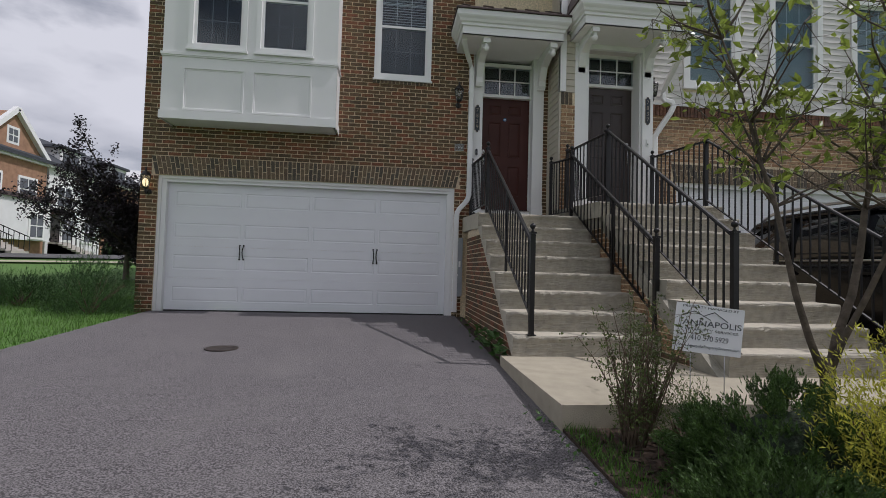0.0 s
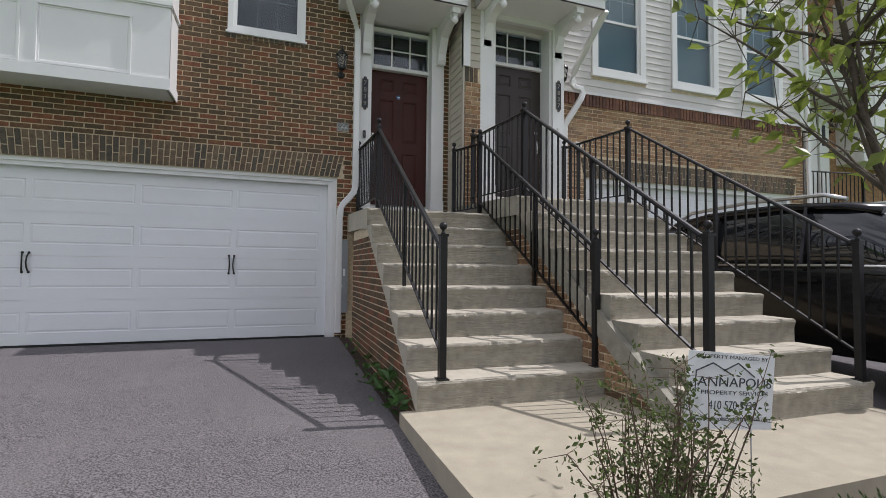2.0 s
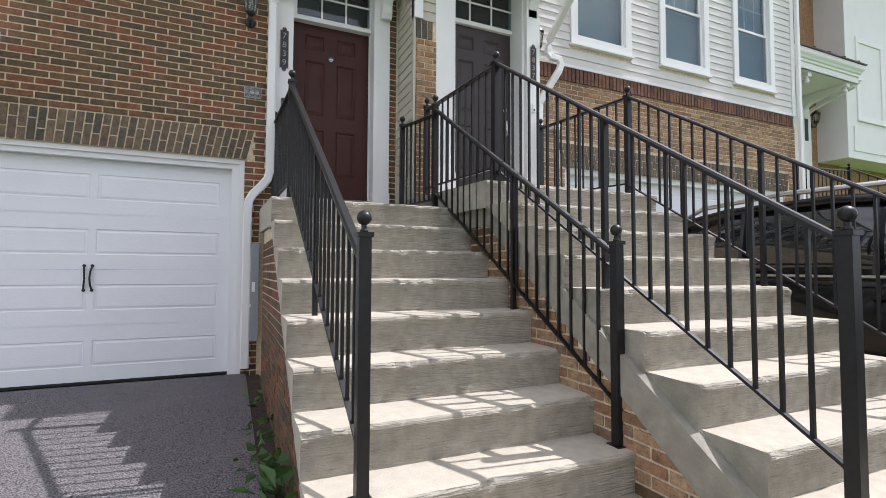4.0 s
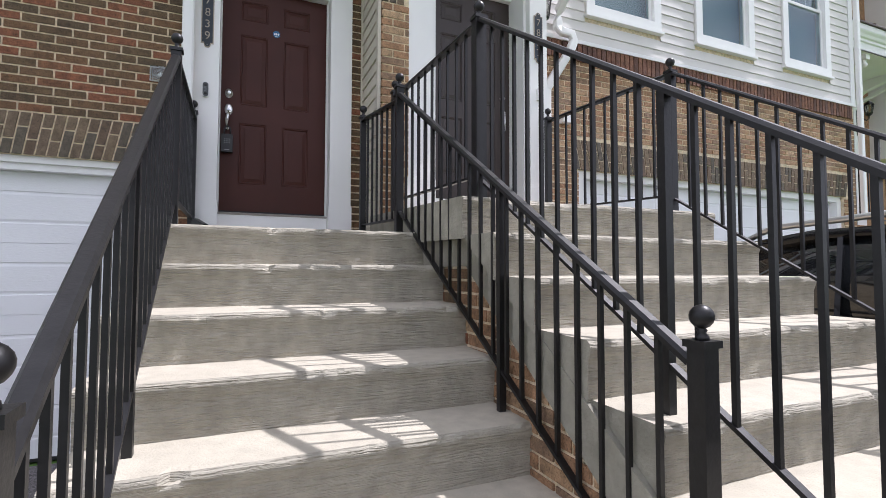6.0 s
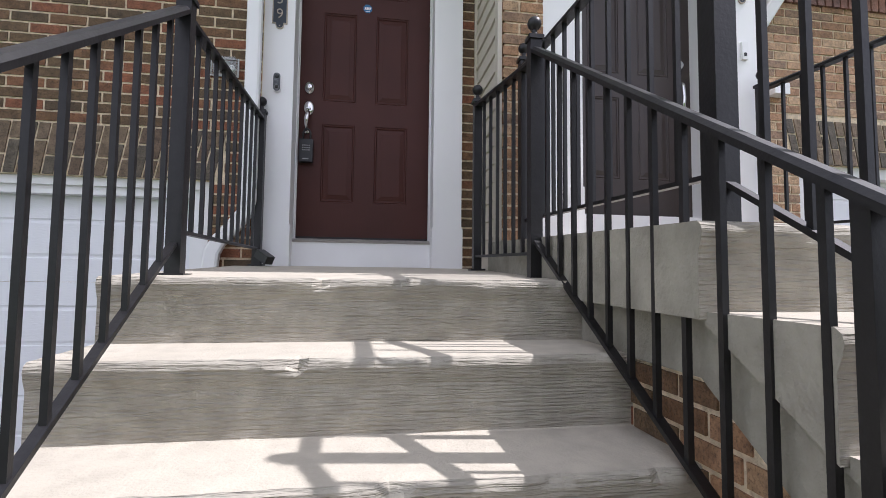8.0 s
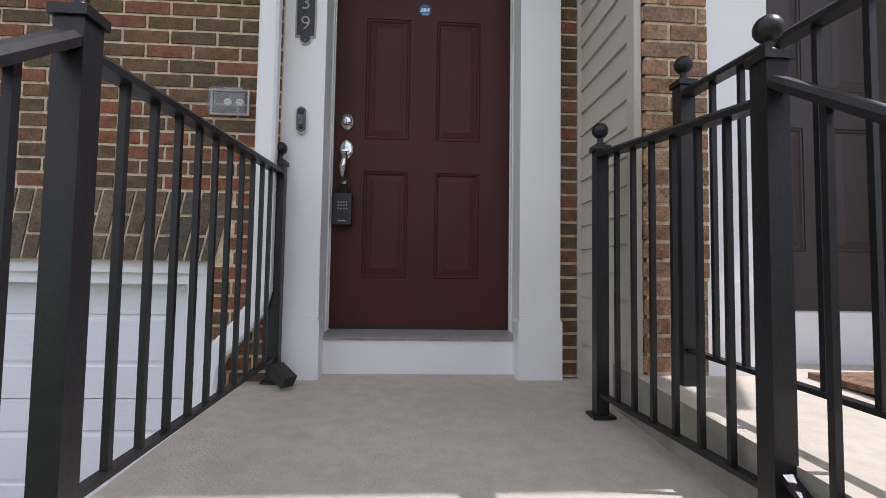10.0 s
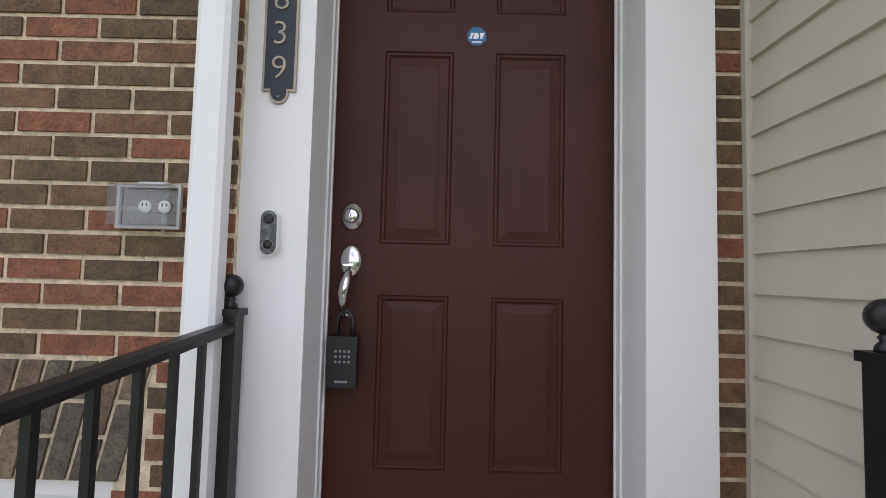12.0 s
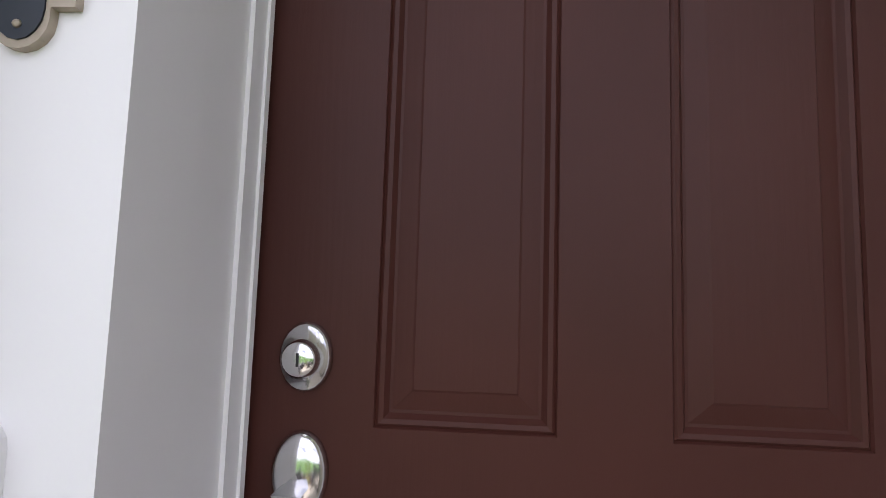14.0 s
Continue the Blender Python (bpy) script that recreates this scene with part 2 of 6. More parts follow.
BROWN = mat("brown_door", (0.058, 0.0185, 0.0135), 0.45, spec=0.22, vary=0.1, scale=3, bump=0.05, bump_scale=140, stretch=(1, 1, 0.06))
DARKDOOR = mat("dark_door", (0.035, 0.024, 0.02), 0.42, vary=0.1, scale=3)
CHROME = mat("chrome", (0.72, 0.72, 0.72), 0.14, 1.0, vary=0.05, scale=30)
ASPHALT = mat("asphalt", (0.142, 0.131, 0.134), 0.92, vary=0.65, scale=105, ramp_at=(0.4, 0.6), bump=1.0, bump_scale=130, stain=0.55, stain_scale=1.6, stain_colour=(0.19, 0.178, 0.174))
ROADMAT = mat("road_asphalt", (0.09, 0.09, 0.092), 0.92, vary=0.2, scale=40)
GRASS = mat("lawn", (0.075, 0.165, 0.025), 0.9, vary=0.4, scale=30, bump=0.8, bump_scale=60, stain=0.4, stain_scale=0.5, stain_colour=(0.085, 0.12, 0.03))
MULCH = mat("mulch", (0.045, 0.03, 0.02), 0.95, vary=0.5, scale=40, bump=1.0, bump_scale=60)
SIDING_TAN = mat("tan_siding", (0.5, 0.46, 0.38), 0.55, vary=0.04, scale=4, bump=0.05, bump_scale=60, stretch=(0.3, 0.3, 1))
SIDING_WHITE = mat("cream_siding", (0.64, 0.615, 0.59), 0.55, vary=0.03, scale=4)
ROOF = mat("shingle", (0.045, 0.05, 0.06), 0.9, vary=0.3, scale=18, bump=0.4, bump_scale=50)
METALROOF = mat("brown_metal_roof", (0.07, 0.045, 0.042), 0.5, vary=0.1, scale=5)
BLACKMETAL = mat("lamp_black", (0.012, 0.012, 0.012), 0.4, vary=0.1)
RUBBER = mat("rubber", (0.015, 0.015, 0.016), 0.7, vary=0.2, scale=30)


def glass_mat(name, tint, mirror=0.35):
    """A window pane: dark room behind, sky in front."""
    m = bpy.data.materials.new(name)
    m.use_nodes = True
    b = m.node_tree.nodes["Principled BSDF"]
    b.inputs["Base Color"].default_value = (*tint, 1)
    b.inputs["Roughness"].default_value = 0.04
    b.inputs["Transmission Weight"].default_value = mirror
    b.inputs["IOR"].default_value = 1.5
    b.inputs["Specular IOR Level"].default_value = 0.9
    return m


PANE = glass_mat("window_glass", (0.1, 0.12, 0.13), 0.0)
PANE_CLEAR = glass_mat("clear_plastic", (0.9, 0.9, 0.88), 0.92)
LENS = glass_mat("lamp_glass", (0.85, 0.85, 0.8), 0.85)


# ---- ground ----
def ground_z(x, y):
    """The land: a drive that climbs gently to the garages, a lawn that rises to the road beyond."""
    z = 0.655 + 0.04 * (min(max(y, -6), 8.7) + 0.26)
    if y < -6:
        z -= 0.02 * (-6 - y) if y > -12 else 0.12
    if y > 9.0:
        z += 0.9 * min(1.0, (y - 9.0) / 24.0)
    if x < -4.0:
        z += 0.1 * min(1, (-4.0 - x) / 1.5)
    return z


bm = bmesh.new()
xs = [-300, -120, -70, -45, -30, -20, -14, -9, -6.5, -5, -4.3, -3.9, -3.7, 0, 1.2, 3.4, 5, 8, 12, 20, 45, 120, 300]
ys = [-300, -90, -40, -20, -12, -8, -6, -3, 0, 2, 4, 6, 8, 8.7, 9.0, 12, 16, 20, 25, 33, 50, 90, 300]
grid = [[bm.verts.new((x, y, ground_z(x, y) - 0.03)) for y in ys] for x in xs]
for i in range(len(xs) - 1):
    for j in range(len(ys) - 1):
        bm.faces.new((grid[i][j], grid[i + 1][j], grid[i + 1][j + 1], grid[i][j + 1]))
structure("ground", bm, GRASS, "green mown lawn rising gently beside the house", "lawn")


def sloped_sheet(name, x0, x1, y0, y1, material, label, category, lift=0.0, step=0.5):
    bm = bmesh.new()
    n = max(2, int((y1 - y0) / step))
    rows = []
    for j in range(n + 1):
        y = y0 + (y1 - y0) * j / n
        rows.append([bm.verts.new((x, y, 0.655 + 0.04 * (y + 0.26) + lift + d)) for x, d in ((x0, -0.12), (x0, 0), (x1, 0), (x1, -0.12))])
    for a, b in zip(rows, rows[1:]):
        for k in range(3):
            bm.faces.new((a[k], a[k + 1], b[k + 1], b[k]))
    return structure(name, bm, material, label, category)


sloped_sheet("road", -3.72, 1.232, -6.0, 8.68, ASPHALT, "worn grey asphalt driveway sloping up to the garage", "driveway", 0.0)
sloped_sheet("road", 4.62, 10.4, -6.0, 8.6, ASPHALT, "grey asphalt driveway of the neighbouring house", "driveway", 0.004)
sloped_sheet("ground", 1.232, 4.62, -3.0, 3.44, MULCH, "dark brown bark mulch bed beside the driveway", "mulch bed", 0.02)

sloped_sheet("ground", 1.234, 1.36, 3.46, 8.62, MULCH, "strip of dark soil between the driveway and the brick cheek", "soil", -0.006)

# ---- house walls ----
WY = 8.66


def wall_with_holes(name, x0, x1, z0, z1, y0, y1, holes, material, label):
    """A wall along x with rectangular openings right through it."""
    bm = bmesh.new()
    cx = sorted({x0, x1, *[h[0] for h in holes], *[h[1] for h in holes]})
    cz = sorted({z0, z1, *[h[2] for h in holes], *[h[3] for h in holes]})
    for a, b in zip(cx, cx[1:]):
        for c, d in zip(cz, cz[1:]):
            if not any(h[0] <= (a + b) / 2 <= h[1] and h[2] <= (c + d) / 2 <= h[3] for h in holes):
                box(bm, a, y0, c, b, y1, d)
    bmesh.ops.remove_doubles(bm, verts=bm.verts, dist=0.0005)
    return structure(name, bm, material, label, "wall")


GAR = (-3.69, 1.18, 0.9, 3.22)
WIN = (-0.22, 0.66, 5.1, 6.87)
REC = (1.456, 2.9, 2.6, 5.72)
house_wall = wall_with_holes("wall_front", -3.95, 2.9, 0.7, 9.6, WY + 0.006, WY + 0.3, [GAR, WIN, REC, (-3.3, -1.05, 4.2, 7.0)], MORTAR, "red and brown brick front wall of the townhouse")
structure("wall_side", boxes((-3.95, WY + 0.3, 0.7, -3.65, 19.5, 9.6)), BRICK_FAR, "brick end wall of the townhouse", "wall")
structure("wall_back", boxes((-3.95, 19.5, 0.7, 20, 19.8, 9.6)), SIDING_WHITE, "plain rear wall of the house row", "wall")
structure("roof", boxes((-4.2, WY - 0.05, 9.6, 20, 20.0, 9.85)), ROOF, "dark shingled roof over the house row", "roof")

# ---- left stairs, porch and landing ----
TREAD, RISE = 0.292, 0.208
TREAD_B, RISE_B = 0.283, 0.1996
SLAB_Z = 0.971
YA, YB = 5.11, 4.22


srng = random.Random(11)


def worn_step(bm, x0, x1, y, y1, z, zb, slope, under):
    """One cast step whose nose is uneven and chipped here and there."""
    n = int((x1 - x0) / 0.028)
    chips = [(srng.uniform(x0, x1), srng.uniform(0.01, 0.05), srng.uniform(0.006, 0.02)) for _ in range(9)]
    prev = None
    wob = 0.0
    for k in range(n + 1):
        x = x0 + (x1 - x0) * k / n
        wob = wob * 0.8 + srng.gauss(0, 0.0012)
        c = sum(d * max(0.0, 1 - abs(x - cx) / w) for cx, w, d in chips) + srng.random() * 0.0015
        pts = [(y + 0.012, zb), (y + 0.011 + wob, z - 0.07), (y + 0.002 + wob, z - 0.045), (y - 0.003 + wob + c * 0.4, z - 0.024 - c * 0.3), (y + wob + c * 0.9, z - 0.009 - c * 0.8), (y + 0.012 + wob + c, z - c * 0.25), (y + 0.06, z + 0.0008), (y1, z + slope), (y1, z - under)]
        ring = [bm.verts.new((x, *p)) for p in pts]
        if prev:
            for i in range(len(ring)):
                bm.faces.new((prev[i], prev[(i + 1) % len(ring)], ring[(i + 1) % len(ring)], ring[i]))
        else:
            bm.faces.new(ring)
        prev = ring
    bm.faces.new(prev[::-1])


def flight(name, x0, x1, y0, z0, tread, rise, n, back, label, side, flare=0.0):
    stairs = thing(name, label, "stairs", ((x0 + x1) / 2, y0, z0))
    for i in range(n):
        y, z = y0 + tread * i, z0 + rise * (i + 1)
        y1 = back if i == n - 1 else y + tread + 0.03
        xl = x0 + flare * (n - 1 - i)
        zb = z - rise - (0.0 if i == 0 else 0.012)
        bm = bmesh.new()
        slope = 0.085 if i == n - 1 else 0.004
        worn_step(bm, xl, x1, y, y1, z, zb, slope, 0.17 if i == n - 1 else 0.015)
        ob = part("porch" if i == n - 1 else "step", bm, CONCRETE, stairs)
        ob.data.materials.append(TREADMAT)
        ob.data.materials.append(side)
        # upward faces get the sun-lightened tone, risers the darker, sides their own
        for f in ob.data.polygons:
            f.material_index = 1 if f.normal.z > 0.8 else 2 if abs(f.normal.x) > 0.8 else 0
    return stairs


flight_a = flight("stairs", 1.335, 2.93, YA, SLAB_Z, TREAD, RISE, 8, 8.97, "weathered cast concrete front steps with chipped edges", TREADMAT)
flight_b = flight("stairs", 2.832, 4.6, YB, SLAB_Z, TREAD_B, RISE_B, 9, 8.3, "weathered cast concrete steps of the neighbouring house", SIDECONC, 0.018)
landing = structure("pavement", boxes((1.225, 3.44, 0.55, 4.62, YA + 0.06, SLAB_Z)), SLAB, "pale concrete landing slab at the foot of the steps", "landing")
structure("wall_inner", boxes((2.752, 8.731, 1.0, 2.86, 8.97, 6.2)), MORTAR, "narrow brick return beside the door casing", "wall")


def stringer(parent, x0, x1, y0, z0, tread, rise, n, depth, side):
    """The sloping concrete cheek under a flight."""
    bm = bmesh.new()
    m = rise / tread
    yb = y0 + tread * (n - 1)
    zt = z0 + rise * (n - 1)
    prism(bm, [(y0 + 0.016, z0 + 0.002), (yb, zt), (yb + 0.3, zt + 0.02), (yb + 0.3, zt - 0.02), (yb + depth / m * 0.6, zt - 0.02), (y0 + 0.016 + depth / m, z0 + 0.002)], "x", x0, x1)
    part("stringer", bm, side, parent)


stringer(flight_a, 1.339, 2.925, YA, SLAB_Z, TREAD, RISE, 8, 0.035, TREADMAT)
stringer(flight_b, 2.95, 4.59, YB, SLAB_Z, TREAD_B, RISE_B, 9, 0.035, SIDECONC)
bm = bmesh.new()
M_SIDE = RISE_B / TREAD_B
# cast side wears the concrete with shade mixed into its colour
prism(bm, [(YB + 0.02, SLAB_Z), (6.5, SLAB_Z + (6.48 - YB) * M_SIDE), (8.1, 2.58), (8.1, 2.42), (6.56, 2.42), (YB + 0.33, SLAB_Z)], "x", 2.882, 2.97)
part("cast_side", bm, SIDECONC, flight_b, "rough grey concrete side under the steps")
structure("wall_stairs", boxes((1.375, YA + 0.25, 0.8, 1.6, 8.3, 0.97)), MORTAR, "brick base under the left flight of steps", "wall")


def cheek(name, x, y0, z0, m, yend, ztop, thick, label):
    """Brick infill wall under a flight, its top following the slope."""
    bm = bmesh.new()
    prism(bm, [(y0, 0.75), (yend, 0.75), (yend, ztop), (y0 + (ztop - z0) / m, ztop), (y0, z0)], "x", x + 0.006, x + thick)
    return structure(name, bm, MORTAR, label, "wall")


cheek_a = cheek("wall_cheek_a", 1.35, YA + 0.045, SLAB_Z, RISE / TREAD, 8.2, 2.43, 1.5, "sloping brick cheek wall under the concrete steps")
cheek_b = cheek("wall_cheek_b", 2.893, YB + 0.05, SLAB_Z + 0.005, RISE_B / TREAD_B, 8.1, 2.57, 1.66, "brick cheek wall between the two flights of steps")
structure("wall_block", boxes((2.9, 6.6, 0.8, 4.55, 8.3, 2.56)), MORTAR, "masonry under the neighbouring porch", "wall")
structure("wall_block", boxes((1.5, 7.2, 0.8, 2.85, 8.6, 2.42)), MORTAR, "masonry under the porch", "wall")


# ---- garage door ----
def rings(bm, x0, x1, z0, z1, y, steps):
    """A moulded panel facing -y: nested rectangles of (inset, depth)."""
    last = None
    for inset, depth in steps:
        ring = [bm.verts.new(p) for p in ((x0 + inset, y + depth, z0 + inset), (x1 - inset, y + depth, z0 + inset), (x1 - inset, y + depth, z1 - inset), (x0 + inset, y + depth, z1 - inset))]
        if last:
            for k in range(4):
                bm.faces.new((last[k], last[(k + 1) % 4], ring[(k + 1) % 4], ring[k]))
        last = ring
    bm.faces.new(last)


def sheet_with_holes(bm, x0, x1, z0, z1, y, depth, holes):
    cx = sorted({x0, x1, *[h[0] for h in holes], *[h[1] for h in holes]})
    cz = sorted({z0, z1, *[h[2] for h in holes], *[h[3] for h in holes]})
    for a, b in zip(cx, cx[1:]):
        for c, d in zip(cz, cz[1:]):
            if not any(h[0] <= (a + b) / 2 <= h[1] and h[2] <= (c + d) / 2 <= h[3] for h in holes):
                bm.faces.new([bm.verts.new(p) for p in ((a, y, c), (b, y, c), (b, y, d), (a, y, d))])
    bmesh.ops.remove_doubles(bm, verts=bm.verts, dist=0.0004)
    box(bm, x0, y + depth, z0, x1, y + depth + 0.03, z1)


GD0, GD1, GDY = GAR[0] + 0.12, GAR[1] - 0.12, WY + 0.15


def garage_door(x0, x1, z0, z1, y, label, handles=True, group=""):
    door = thing("garage_door", label, "garage door", ((x0 + x1) / 2, y, z0), group)
    h = (z1 - z0) / 4
    w = (x1 - x0 - 0.16) / 4
    for i in range(4):
        a, b = z0 + h * i + 0.0012, z0 + h * (i + 1) - 0.0012
        bm = bmesh.new()
        holes = [(x0 + 0.08 + w * k + 0.03, x0 + 0.08 + w * (k + 1) - 0.03, a + 0.14, b - 0.14) for k in range(4)]
        sheet_with_holes(bm, x0, x1, a, b, y, 0.03, holes)
        sec = part("door_section", bm, GARAGE, door)
        for hx0, hx1, hz0, hz1 in holes:
            pb = bmesh.new()
            rings(pb, hx0, hx1, hz0, hz1, y, ((0, 0), (0.007, 0.006), (0.016, 0.006), (0.032, 0.001)))
            part("raised_panel", pb, GARAGE, sec)
    if handles:
        for k in (1, 3):
            x = x0 + 0.08 + w * k + (0.0 if k == 1 else -0.02)
            for s in (-1, 1):
                bm = bmesh.new()
                zc = z0 + 0.97
                pts = [(x + s * 0.032, y - 0.012, zc - 0.11), (x + s * 0.024, y - 0.035, zc - 0.06), (x + s * 0.02, y - 0.042, zc), (x + s * 0.024, y - 0.035, zc + 0.06), (x + s * 0.032, y - 0.012, zc + 0.11)]
                pipe(bm, pts, 0.009, 6)
                for dz in (-0.115, 0.115):
                    lathe(bm, [(0.005, -0.012), (0.013, -0.008), (0.016, 0.0)], (x + s * 0.032, y, zc + dz), 8, "y")
                part("handle", bm, BLACKMETAL, door, "black iron pull handle")
    part("bottom_seal", boxes((x0, y - 0.004, z0 - 0.02, x1, y + 0.03, z0 + 0.004)), RUBBER, door, "black rubber seal along the ground")
    return door


garage_door(GD0, GD1, 1.02, 3.12, GDY, "wide white sectional garage door with pressed panels")
bm = bmesh.new()
for x0, x1, z0, z1 in ((GAR[0], GD0, 0.98, GAR[3]), (GD1, GAR[1], 0.98, GAR[3]), (GD0, GD1, 3.12, GAR[3])):
    box(bm, x0, WY + 0.06, z0, x1, WY + 0.28, z1)
for x0, x1, z0, z1 in ((GAR[0], GAR[0] + 0.05, 0.98, GAR[3]), (GAR[1] - 0.05, GAR[1], 0.98, GAR[3]), (GAR[0] + 0.05, GAR[1] - 0.05, GAR[3] - 0.05, GAR[3])):
    box(bm, x0, WY + 0.035, z0, x1, WY + 0.06, z1)
structure("trim", bm, WHITE, "white painted surround of the garage door", "trim")
structure("wall_inner", boxes((GAR[0], WY + 0.3, 0.9, GAR[1], WY + 0.34, GAR[3])), MORTAR, "plain wall behind the garage door", "wall")


# ---- windows ----
def real_glass(name, tint=(0.75, 0.82, 0.85)):
    m = bpy.data.materials.new(name)
    m.use_nodes = True
    nt = m.node_tree
    nt.nodes.clear()
    tr = nt.nodes.new("ShaderNodeBsdfTransparent")
    tr.inputs["Color"].default_value = (*tint, 1)
    gl = nt.nodes.new("ShaderNodeBsdfGlossy")
    gl.inputs["Roughness"].default_value = 0.03
    lw = nt.nodes.new("ShaderNodeLayerWeight")
    lw.inputs["Blend"].default_value = 0.5
    pw = nt.nodes.new("ShaderNodeMath")
    pw.operation = "POWER"
    pw.inputs[1].default_value = 4.0
    fr = nt.nodes.new("ShaderNodeMapRange")
    fr.inputs["To Min"].default_value, fr.inputs["To Max"].default_value = 0.06, 1.0
    nt.links.new(lw.outputs["Facing"], pw.inputs[0])
    nt.links.new(pw.outputs["Value"], fr.inputs["Value"])
    mixn = nt.nodes.new("ShaderNodeMixShader")
    out = nt.nodes.new("ShaderNodeOutputMaterial")
    nt.links.new(fr.outputs["Result"], mixn.inputs["Fac"])
    nt.links.new(tr.outputs["BSDF"], mixn.inputs[1])
    nt.links.new(gl.outputs["BSDF"], mixn.inputs[2])
    nt.links.new(mixn.outputs["Shader"], out.inputs["Surface"])
    return m


GLASS = real_glass("pane_glass")
SHADE = mat("window_shade", (0.3, 0.36, 0.35), 0.9, vary=0.1, scale=3)
# near-black sheet colour that supplies the darkness of unlit rooms
SHADE_DARK = mat("room_darkness", (0.03, 0.032, 0.035), 0.9, vary=0.2, scale=2)
GRID = mat("grey_grid", (0.2, 0.2, 0.2), 0.6, vary=0.05)
BLIND = mat("blind_slats", (0.62, 0.63, 0.63), 0.6, vary=0.05)


def window(name, x0, x1, z0, z1, y, cols, label, blinds=False, shade=None, lower_grid=True, frame=0.05):
    """A double-hung window facing -y, in an opening x0..x1, z0..z1 whose wall face is at y."""
    win = thing(name, label, "window", ((x0 + x1) / 2, y, z0), kind="structure")
    bm = bmesh.new()
    for a, b, c, d in ((x0 - frame, x0 + 0.02, z0 - frame, z1 + frame), (x1 - 0.02, x1 + frame, z0 - frame, z1 + frame), (x0 + 0.02, x1 - 0.02, z0 - frame, z0 + 0.02), (x0 + 0.02, x1 - 0.02, z1 - 0.02, z1 + frame)):
        box(bm, a, y - 0.025, c, b, y + 0.1, d)
    bevelled(bm, 0.004)
    part("window_frame", bm, VINYL, win)
    zm = (z0 + z1) / 2
    for up, a, b, dy in ((False, z0 + 0.02, zm + 0.02, 0.02), (True, zm - 0.02, z1 - 0.02, 0.045)):
        bm = bmesh.new()
        s = 0.04
        l, r = x0 + 0.02, x1 - 0.02
        for p, q, c, d in ((l, l + s, a, b), (r - s, r, a, b), (l + s, r - s, a, a + s), (l + s, r - s, b - s, b)):
            box(bm, p, y + dy, c, q, y + dy + 0.03, d)
        sash = part("upper_sash" if up else "lower_sash", bm, VINYL, win)
        part("pane", boxes((l + s - 0.005, y + dy + 0.014, a + s - 0.005, r - s + 0.005, y + dy + 0.018, b - s + 0.005)), GLASS, sash).visible_shadow = False
        if up or lower_grid:
            for k in range(1, cols):
                x = l + s + (r - l - 2 * s) * k / cols
                part("muntin", boxes((x - 0.006, y + dy + 0.019, a + s, x + 0.006, y + dy + 0.025, b - s)), VINYL if up else GRID, sash)
            z = (a + b) / 2
            part("muntin", boxes((l + s, y + dy + 0.0195, z - 0.006, r - s, y + dy + 0.0245, z + 0.006)), VINYL if up else GRID, sash)
        if blinds and up:
            n = int((b - a) / 0.045)
            for k in range(n):
                z = a + (b - a) * (k + 0.5) / n
                bmb = bmesh.new()
                prism(bmb, [(y + 0.085, z - 0.015), (y + 0.087, z - 0.015), (y + 0.118, z + 0.012), (y + 0.116, z + 0.012)], "x", l, r)
                part("blind_slat", bmb, BLIND, win)
    # backing sheet: room darkness as a colour, unless a window shade is given
    part("room_backing", boxes((x0 - 0.04, y + 0.13 if not blinds else y + 0.16, z0 - 0.04, x1 + 0.04, y + 0.14 if not blinds else y + 0.17, z1 + 0.04)), shade or SHADE_DARK, win, "backing sheet in place of the room behind the glass")
    part("window_sill", boxes((x0 - frame - 0.02, y - 0.05, z0 - frame - 0.03, x1 + frame + 0.02, y + 0.03, z0 - frame)), VINYL, win)
    return win


window("window_1", WIN[0], WIN[1], WIN[2], WIN[3], WY, 3, "white double-hung window with divided panes and half-drawn blinds", True)

# ---- bay over the garage ----
BX0, BX1, BYF = -3.5, -0.84, 8.2
bay = thing("bay_window", "white panelled box bay with two divided windows above the garage", "bay window", (-2.2, WY, 4.03))
B1, B2 = (-3.08, -2.30), (-2.06, -1.28)
BZ0, BZ1 = 5.19, 6.85
bm = bmesh.new()
cx = [BX0, B1[0], B1[1], B2[0], B2[1], BX1]
box(bm, BX0, BYF, 5.0, BX1, BYF + 0.1, BZ0)
box(bm, BX0, BYF, BZ1, BX1, BYF + 0.1, 8.6)
for a, b in ((cx[0], cx[1]), (cx[2], cx[3]), (cx[4], cx[5])):
    box(bm, a, BYF, BZ0, b, BYF + 0.1, BZ1)
box(bm, BX0, BYF + 0.1, 4.1, BX0 + 0.06, WY + 0.1, 8.6)
box(bm, BX1 - 0.06, BYF + 0.1, 4.1, BX1, WY + 0.1, 8.6)
box(bm, BX0, BYF + 0.02, 4.1, BX1, BYF + 0.1, 5.0)
part("body", bm, WHITE, bay)
part("underside", boxes((BX0 + 0.03, BYF + 0.03, 4.03, BX1 - 0.03, WY + 0.012, 4.1)), WHITE, bay)
bm = bmesh.new()
P1, P2 = (-3.16, -2.29), (-2.12, -1.25)
sheet_with_holes(bm, BX0, BX1, 4.15, 5.02, BYF, 0.01, [(*P1, 4.18, 4.82), (*P2, 4.18, 4.82)])
part("panel_board", bm, WHITE, bay)
